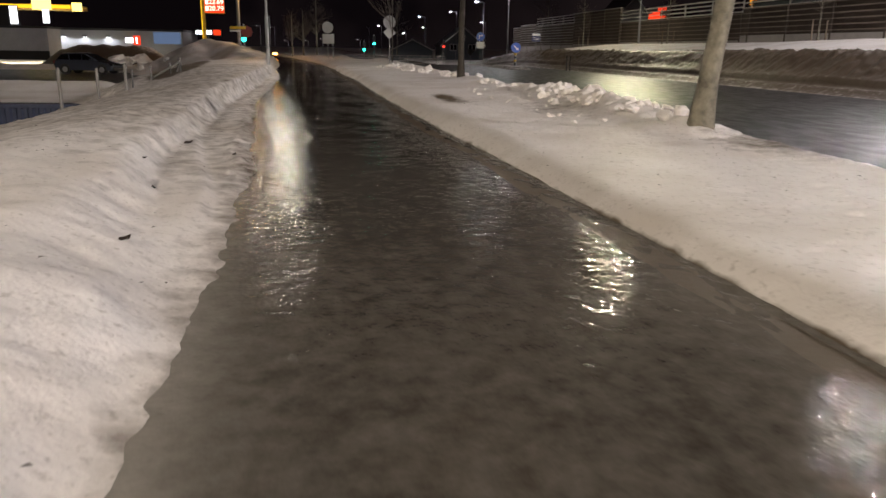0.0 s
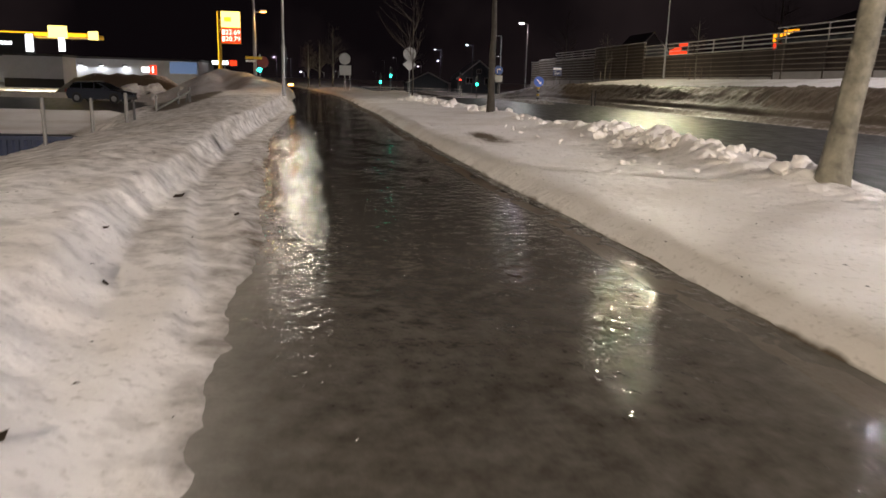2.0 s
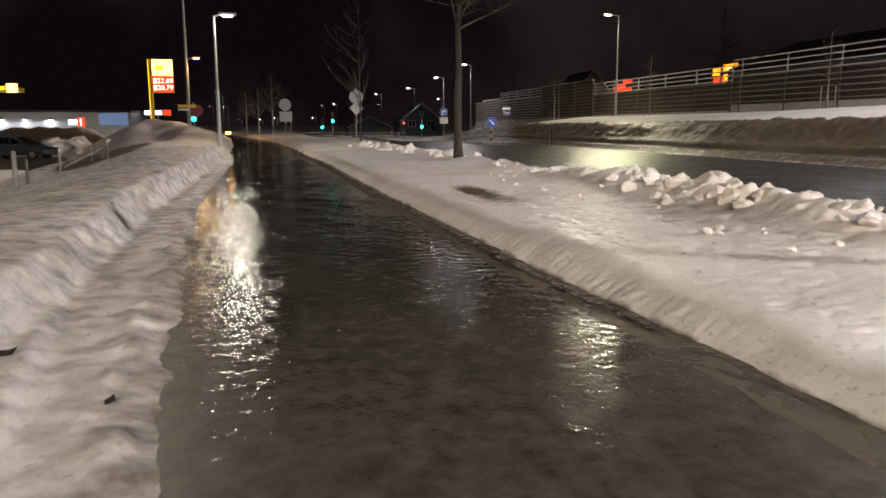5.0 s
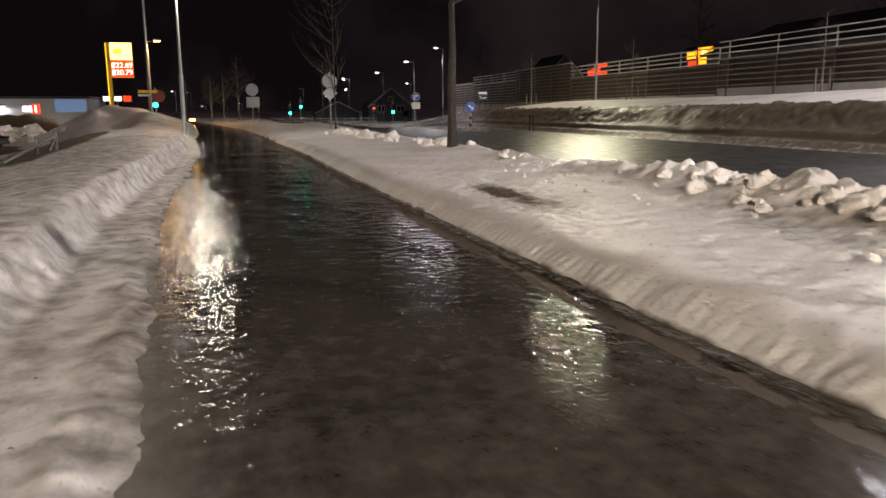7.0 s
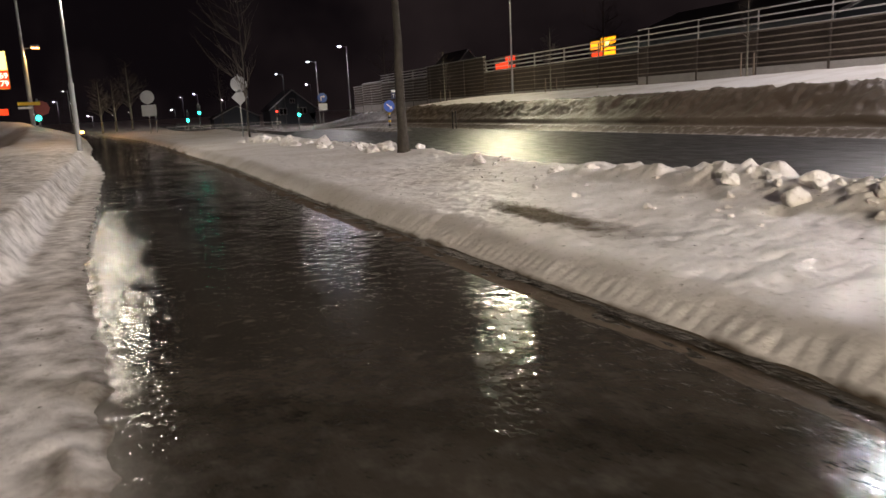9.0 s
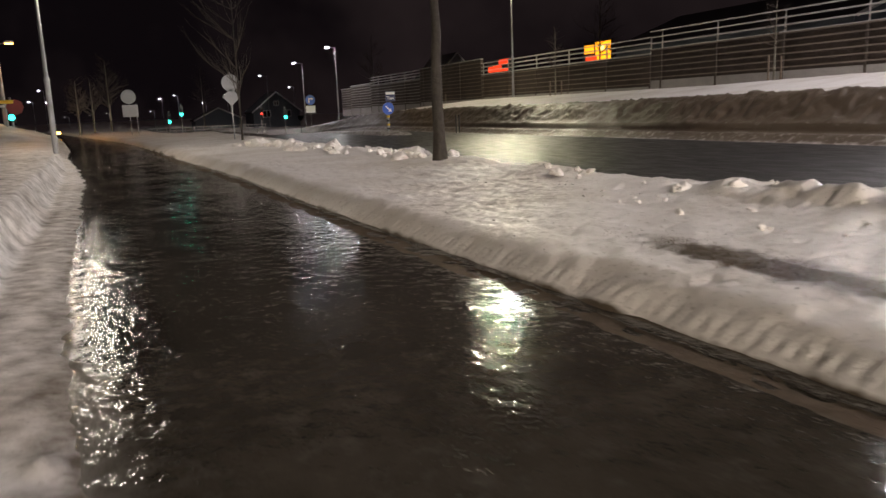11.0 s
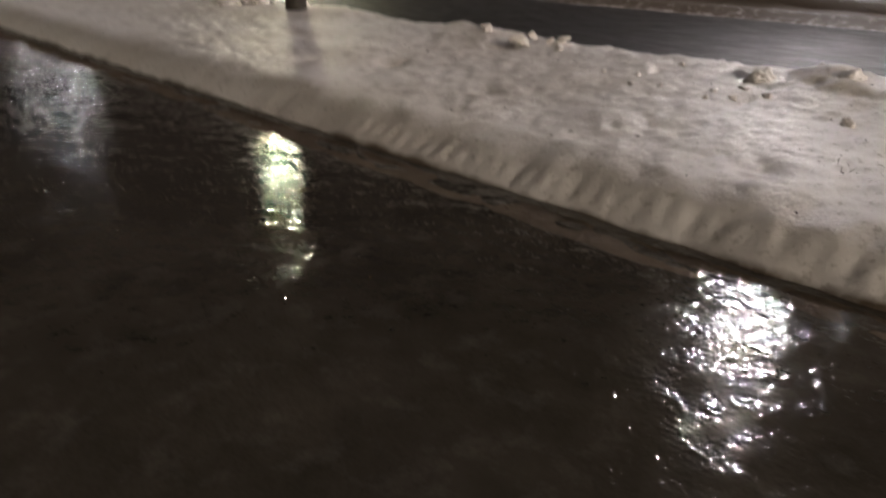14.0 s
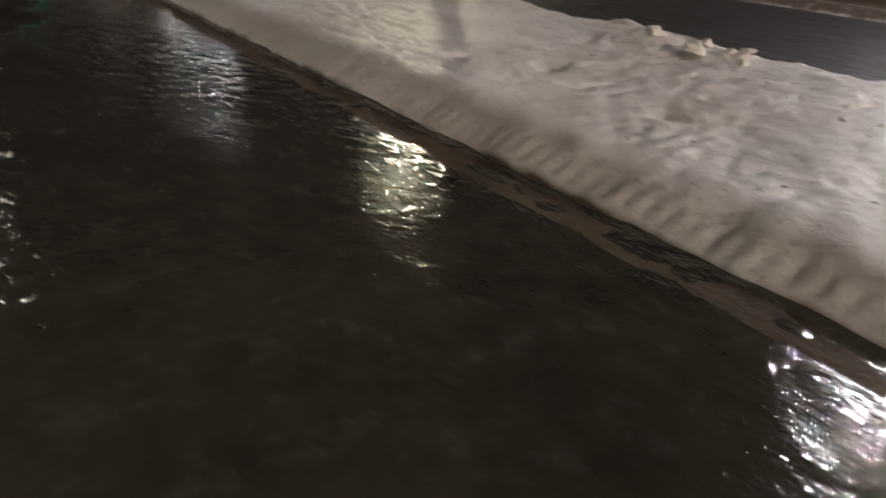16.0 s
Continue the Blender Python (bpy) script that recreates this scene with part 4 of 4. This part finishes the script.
def lettering(words, size, mat, parent, m, label=""):
    cu = bpy.data.curves.new("lettering", "FONT")
    cu.body, cu.size, cu.align_x, cu.align_y, cu.extrude = words, size, "CENTER", "CENTER", 0.003
    tmp = new("lettering", cu)
    dg = bpy.context.evaluated_depsgraph_get()
    me = bpy.data.meshes.new_from_object(tmp.evaluated_get(dg))
    bpy.data.objects.remove(tmp)
    me.materials.clear()
    me.materials.append(mat)
    ob = new("lettering", me)
    ob.parent = parent
    ob.matrix_basis = m
    if label:
        ob["label"] = label
    return ob


lettering("Taxi", 0.34, M_WHITE, s, pose(0, -0.066, 1.45, 90, 0, 0))
tagged(s, "dark blue taxi rank sign on a thin post", "traffic sign", "traffic signs")
for dx in (0.0, 0.35):
    p = part("marker_post", tubed((0, 0, -0.2), (0, 0, 0.9), 0.03, 0.03, 8), M_BLACK)
    p.matrix_basis = pose(16.6 + dx, 50.0 + dx, 0.0)
    tagged(p, "thin dark marker post at the road edge", "marker post", "marker posts")
s = sign_post(-5.6, 62.5, 0.9, 1.95, r=0.05)
part("plate", boxed(-0.75, 0.45, -0.08, -0.05, 1.55, 1.75, 0.01), M_YELLOW, s)
part("plate", boxed(-0.75, 0.0, -0.08, -0.05, 1.35, 1.48, 0.01), M_WHITE, s)
part("octagon_plate", disc(bmesh.new(), (0.5, -0.03, 1.35), 0.45, 0.02, "Y", 8), M_RED, s, "dull red octagonal plate")
tagged(s, "direction boards and a red octagonal sign", "traffic sign", "traffic signs")


# ---- traffic signals ----
def signal(x, y, z, lens_z, mat, slot, label):
    s = root("traffic_signal", x, y, z)
    part("pole", tubed((0, 0, -0.2), (0, 0, lens_z + 1.2), 0.06, 0.06, 10), M_PAINT_GREY, s)
    part("case", boxed(-0.2, 0.2, -0.28, -0.07, lens_z - 0.25, lens_z + 0.95, 0.03), M_BLACK, s)
    for k in range(3):
        lit = k == slot
        part("lens", disc(bmesh.new(), (0, -0.3, lens_z + 0.35 * (k if slot == 0 else k - 2)), 0.17 if lit else 0.14, 0.03), mat if lit else M_BLACK, s)
        part("visor", tubed((0, -0.28, lens_z + 0.35 * (k if slot == 0 else k - 2) + 0.16), (0, -0.42, lens_z + 0.35 * (k if slot == 0 else k - 2) + 0.16), 0.16, 0.16, 8), M_BLACK, s) if not lit else None
    return tagged(s, label, "traffic signal", "traffic signals")


for x, y, z in ((18.0, 98.5, 1.0), (6.3, 107.0, 0.95), (7.6, 106.0, 1.75)):
    signal(x, y, -1.2, z + 1.2, G_GREEN, 0, "traffic signal showing green")
signal(-5.6, 65.5, 0.7, 1.0, G_GREEN, 0, "traffic signal showing green")
s = signal(19.0, 118.0, -1.2, 2.7, G_REDSIG, 2, "traffic signal showing red")

# ---- refuge island, far railing ----
isl = sheet("traffic_island", np.linspace(0, 1, 12), spaced((50.2, 52.0, 0.15), (52.0, 96.0, 0.8)),
            lambda X, Y: -0.12 + 0.24 * step(0, 0.25, X - 12.9 + 0.05 * fbm(X, Y * 2, 81, 2)) * (1 - step(14.3, 14.6, X)) * step(50.2, 51.6, Y) * (1 - 0.5 * step(55, 62, Y)) - 1.25 * step(62, 100, Y) + 0.03 * fbm(X * 2, Y, 82, 2), M_CHUNK, lambda X, Y: np.full_like(X, 0.42), skew=lambda U, Y: 12.8 + 1.9 * U)
tagged(isl, "narrow snow-covered traffic island in the road", "traffic island", kind="structure")
fence = root("railing", 0, 0, 0)
for k in range(14):
    x = 4.0 + k * 1.1
    part("post", boxed(x, x + 0.06, 112.0, 112.06, -1.4, 0.25), M_RAIL, fence)
for zz in (0.15, -0.2, -0.55, -0.9):
    part("rail", boxed(4.0, 18.4, 111.96, 112.0, zz, zz + 0.07), M_RAIL, fence)
tagged(fence, "pale steel railing at the crossing", "railing")
# added glowing box, stands in for the orange lit patch down the path
ob = part("orange_glow_box", boxed(-0.25, 0.25, -0.08, 0.08, 0, 0.22, 0.03), G_ORANGE)
ob.matrix_basis = pose(-4.3, 84.0, 0.35)
tagged(ob, "glowing orange box standing in for an orange lit patch", "warning light")

# ---- fence along the yard ----
FENCE = [(-4.2, 15.9, 0.74), (-4.2, 18.33, 0.67), (-4.2, 20.75, 0.72), (-4.2, 21.4, 0.55), (-4.2, 23.6, 0.60), (-4.2, 26.4, 0.62), (-4.2, 28.2, 0.76)]
for i, (x, y, zt) in enumerate(FENCE):
    zg = float(land(np.array([[x]]), np.array([[y]]))[0, 0])
    r = (0.03, 0.03, 0.04, 0.025, 0.025, 0.034, 0.04)[i]
    p = root("fence_post", x, y, zg - 0.15)
    part("post", tubed((0, 0, 0), (0, 0, zt - zg + 0.15), r, r, 10), M_POST, p)
    part("cap", tubed((0, 0, zt - zg + 0.15), (0, 0, zt - zg + 0.18), r * 1.15, r * 0.6, 10), M_POST, p)
    if i == 6:
        part("brace", tubed((0, 0, zt - zg + 0.05), (0.0, -4.4, 0.12), 0.035, 0.035, 8), M_POST, p)
        part("brace", tubed((0, 0, zt - zg + 0.05), (0.05, -1.3, 0.05), 0.035, 0.035, 8), M_POST, p)
    tagged(p, "galvanised steel fence post, its netting gone", "fence post", "posts of the old fence")

# ---- blue steel container in the low yard ----
cont = root("container", -5.0, 22.2, -1.75)
bm = bmesh.new()
cells = 46
for k in range(cells):
    x0 = -k * 0.28
    for a, b, ya, yb in ((0, 0.09, 0, 0), (0.09, 0.14, 0, 0.05), (0.14, 0.23, 0.05, 0.05), (0.23, 0.28, 0.05, 0)):
        vs = [bm.verts.new(c) for c in ((x0 - a, ya, 0.1), (x0 - b, yb, 0.1), (x0 - b, yb, 1.32), (x0 - a, ya, 1.32))]
        bm.faces.new(vs)
part("corrugated_side", bm, M_BLUE_STEEL, cont)
part("top_rail", boxed(-12.9, 0.05, -0.05, 0.10, 1.3, 1.40), M_BLUE_STEEL, cont)
part("bottom_rail", boxed(-12.9, 0.05, -0.05, 0.10, -0.05, 0.12), M_BLUE_STEEL, cont)
part("body", boxed(-12.85, 0.0, 0.07, 1.9, 0.0, 1.30), M_BLUE_STEEL, cont)
tagged(cont, "dark blue corrugated steel container", "container")


# ---- parked car ----
def car(x, y, z, turn):
    c = root("car", x, y, z, turn)
    # side outline of the body below the windows, nose towards +x
    low = [(-2.2, 0.42), (-2.27, 0.62), (-2.22, 0.92), (-1.4, 0.98), (0.55, 0.96), (1.3, 0.9), (1.95, 0.76), (2.24, 0.6), (2.27, 0.42), (2.15, 0.24), (-2.1, 0.24)]
    cab = [(-2.12, 0.94), (-1.75, 1.36), (-1.2, 1.46), (-0.2, 1.48), (0.25, 1.40), (1.12, 0.93)]

    def slab(points, half0, half1, zmid, mat, name):
        bm = bmesh.new()
        rows = []
        for f in (-1.0, -0.85, 0.85, 1.0):
            row = []
            for px, pz in points:
                k = half0 + (half1 - half0) * max(0, min(1, (pz - zmid) / 0.55))
                inset = 0.94 if abs(f) == 1.0 else 1.0
                row.append(bm.verts.new((px * inset, f * k, zmid + (pz - zmid) * inset)))
            rows.append(row)
        n = len(points)
        for a, b in zip(rows, rows[1:]):
            for i in range(n):
                j = (i + 1) % n
                bm.faces.new((a[i], a[j], b[j], b[i]))
        bm.faces.new(rows[0][::-1])
        bm.faces.new(rows[-1])
        bmesh.ops.recalc_face_normals(bm, faces=bm.faces[:])
        return part(name, bm, mat, c, smooth=False)

    slab(low, 0.88, 0.86, 0.6, M_CAR, "body")
    slab(cab, 0.84, 0.66, 0.94, M_CAR, "cabin")
    for s in (-1, 1):
        for pts in ([(-1.95, 1.0), (-1.65, 1.32), (-1.12, 1.39), (-1.05, 1.0)], [(-0.98, 1.0), (-1.04, 1.39), (-0.15, 1.41), (-0.08, 1.0)], [(-0.01, 1.0), (-0.08, 1.41), (0.18, 1.36), (0.9, 1.0)]):
            bm = bmesh.new()
            vs = [bm.verts.new((px, s * (0.845 - 0.18 * (pz - 0.94) / 0.55 + 0.012), pz)) for px, pz in pts]
            bm.faces.new(vs)
            bmesh.ops.solidify(bm, geom=bm.faces[:], thickness=0.012)
            part("side_window", bm, M_GLASS, c)
        part("roof_rail", tubed((-1.6, s * 0.6, 1.46), (-0.1, s * 0.6, 1.51), 0.02, 0.02, 6), M_STEEL, c)
        part("headlight", boxed(1.98, 2.24, s * 0.72 - 0.14, s * 0.72 + 0.14, 0.6, 0.74, 0.02), M_GLASS, c)
        part("tail_light", boxed(-2.27, -2.12, s * 0.72 - 0.12, s * 0.72 + 0.12, 0.72, 0.94, 0.02), M_RED, c)
        part("mirror", boxed(0.62, 0.78, s * 0.98 - 0.09, s * 0.98 + 0.09, 0.98, 1.1, 0.02), M_CAR, c)
        for wx in (-1.38, 1.42):
            w = part("wheel", disc(bmesh.new(), (wx, s * 0.79, 0.315), 0.315, 0.2, "Y", 24), M_TYRE, c)
            part("rim", disc(bmesh.new(), (wx, s * 0.893, 0.315), 0.20, 0.012, "Y", 20), M_STEEL, w, "pale alloy rim")
            part("arch", disc(bmesh.new(), (wx, s * 0.80, 0.34), 0.385, 0.17, "Y", 24), M_BLACK, c)
    bm = bmesh.new()
    vs = [bm.verts.new(p) for p in ((0.32, -0.62, 1.39), (1.1, -0.76, 0.965), (1.1, 0.76, 0.965), (0.32, 0.62, 1.39))]
    bm.faces.new(vs)
    bmesh.ops.solidify(bm, geom=bm.faces[:], thickness=-0.012)
    part("windscreen", bm, M_GLASS, c)
    part("bumper", boxed(2.1, 2.29, -0.8, 0.8, 0.26, 0.44, 0.03), M_BLACK, c)
    return tagged(c, "dark blue-grey estate car parked on wet asphalt", "car")


car(-16.4, 61.0, -0.955, -14)

# ---- petrol station ----
pyl = root("price_sign", -12.2, 98.0, 0.6)
part("post", boxed(-1.35, -0.95, -0.2, 0.2, -0.4, 8.0, 0.03), M_YELLOW, pyl, "yellow steel post")
part("post_edge", boxed(-1.36, -1.28, -0.215, -0.205, -0.4, 8.0), G_YELLOW, pyl)
part("case", boxed(-0.95, 1.35, -0.15, 0.15, 4.3, 8.05, 0.03), M_YELLOW, pyl)
part("lit_top_panel", boxed(-0.9, 1.3, -0.175, -0.152, 6.2, 8.0), G_PALE, pyl, "glowing yellow panel")
part("logo_shape", boxed(-0.55, 0.25, -0.185, -0.177, 6.85, 7.35, 0.0), G_YELLOW, pyl)
part("lit_price_panel", boxed(-0.9, 1.3, -0.175, -0.152, 4.4, 6.1), G_REDSIGN, pyl, "glowing red panel")
for zz, words in ((5.62, "22.69"), (4.86, "20.79")):
    part("grade_mark", boxed(-0.82, -0.5, -0.186, -0.177, zz - 0.28, zz + 0.28), G_DIGIT, pyl)
    lettering(words, 0.78, G_DIGIT, pyl, pose(0.42, -0.18, zz, 90, 0, 0), "lit white digits")
tagged(pyl, "tall yellow petrol price sign glowing red and yellow", "price sign")

can = root("petrol_canopy", -23.9, 87.2, -0.5)
part("roof", boxed(-26.0, -0.9, 0, 5.0, 5.1, 5.55, 0.05), M_YELLOW, can, "yellow canopy roof")
part("lit_fascia", boxed(-26.0, -1.2, -0.05, -0.004, 5.15, 5.5), G_YELLOW, can, "glowing yellow edge")
part("lit_box", boxed(-4.8, -3.0, -0.35, -0.06, 5.0, 6.2, 0.05), G_PALE, can)
part("lit_box", boxed(-0.95, 0.0, -0.35, -0.06, 4.9, 5.75, 0.05), G_PALE, can)
part("lit_box", boxed(-12.4, -10.8, -0.35, -0.06, 5.0, 6.1, 0.05), G_PALE, can)
for x in (-9.3, -17.0, -24.5):
    part("column", boxed(x - 0.22, x + 0.22, 3.0, 3.44, 0, 5.2, 0.03), M_WHITE, can)
    part("lit_column_band", boxed(x - 0.2, x + 0.2, 2.96, 2.99, 2.0, 5.1), G_WHITE, can)
part("lit_column_band", boxed(-4.1, -3.5, 0.4, 0.5, 3.7, 5.1), G_WHITE, can)
for x in (-10.0, -18.0):
    part("ceiling_light", boxed(x - 0.5, x + 0.5, 4.0, 5.0, 5.12, 5.2), G_WHITE, can)
tagged(can, "petrol station canopy with glowing yellow edge", "petrol canopy")
lamp_light("canopy_light", (-9.0, 4.0, 4.9), (1.0, 0.86, 0.6), 5000.0, can)
kiosk = root("kiosk", -32.5, 85.0, -0.5)
part("wall", boxed(0.0, 5.6, 0, 4.0, 0, 3.1), M_STORE, kiosk)
part("roof_edge", boxed(-0.1, 5.7, -0.1, 4.1, 3.1, 3.3, 0.03), M_BLACK, kiosk)
part("base", boxed(-0.02, 5.62, -0.03, 0.0, 0, 0.9), M_BLACK, kiosk)
for k in range(7):
    part("lit_letter_bar", boxed(-1.9 + k * 0.42, -1.62 + k * 0.42, 0.2, 0.26, 4.15, 4.45), G_WHITE, kiosk)
part("lit_letter_bar", boxed(2.2, 2.9, 0.2, 0.26, 3.5, 5.2), G_WHITE, kiosk)
part("sign_rail", boxed(-2.0, 3.0, 0.26, 0.34, 3.3, 5.3), M_BLACK, kiosk)
tagged(kiosk, "grey flat-roofed petrol station building", "building")

bol = root("bollard", -32.9, 84.0, -0.6)
for k in range(6):
    part("band", tubed((0, 0, k * 0.3), (0, 0, k * 0.3 + 0.3), 0.16, 0.16, 12), M_YELLOW if k % 2 else M_BLACK, bol)
tagged(bol, "yellow and black striped bollard by the building", "bollard")

# ---- store with lit wall lamps ----
store = root("store", -37.0, 122.0, -0.6)
part("wall", boxed(-30, 17.0, 0, 14, 0, 3.7), M_STORE, store)
part("roof_edge", boxed(-30.2, 17.2, -0.15, 14.1, 3.7, 4.0, 0.03), M_ROOF, store)
for x in (-7.0, -3.0, 0.3, 3.2, 6.5):
    f = part("wall_lamp", boxed(x - 0.3, x + 0.3, -0.45, -0.05, 2.75, 2.95, 0.03), M_BLACK, store)
    part("lens", boxed(x - 0.26, x + 0.26, -0.42, -0.1, 2.68, 2.749), G_WHITE, f)
    lamp_light("wall_light", (x, -0.75, 2.6), (0.95, 0.97, 1.0), 110.0, store)
part("lit_sign_panel", boxed(8.8, 9.9, -0.1, -0.004, 2.0, 2.7), G_WHITE, store)
part("lit_sign_panel", boxed(9.95, 10.9, -0.1, -0.004, 1.7, 3.0), G_REDSIGN, store)
part("lit_sign_mark", boxed(10.3, 10.5, -0.11, -0.102, 1.9, 2.8), G_WHITE, store)
part("lit_window", boxed(12.8, 16.7, -0.06, -0.004, 1.9, 3.6), G_BLUEPANEL, store, "dim blue lit panel")
tagged(store, "long low store lit by wall lamps", "building")
board = root("lit_sign", -17.4, 130.0, 0.5)
part("post", tubed((0, 0.1, -1), (0, 0.1, 3.0), 0.1, 0.1, 8), M_STEEL, board)
part("case", boxed(-2.1, 2.1, 0.0, 0.3, 2.2, 3.2, 0.03), M_BLACK, board)
for k in range(5):
    part("lit_letter_bar", boxed(-1.9 + k * 0.52, -1.5 + k * 0.52, -0.03, -0.004, 2.4, 3.0), G_WHITE, board)
part("lit_panel", boxed(0.85, 1.95, -0.03, -0.004, 2.3, 3.1), G_REDSIGN, board)
tagged(board, "white and red lit store sign on a post", "sign")
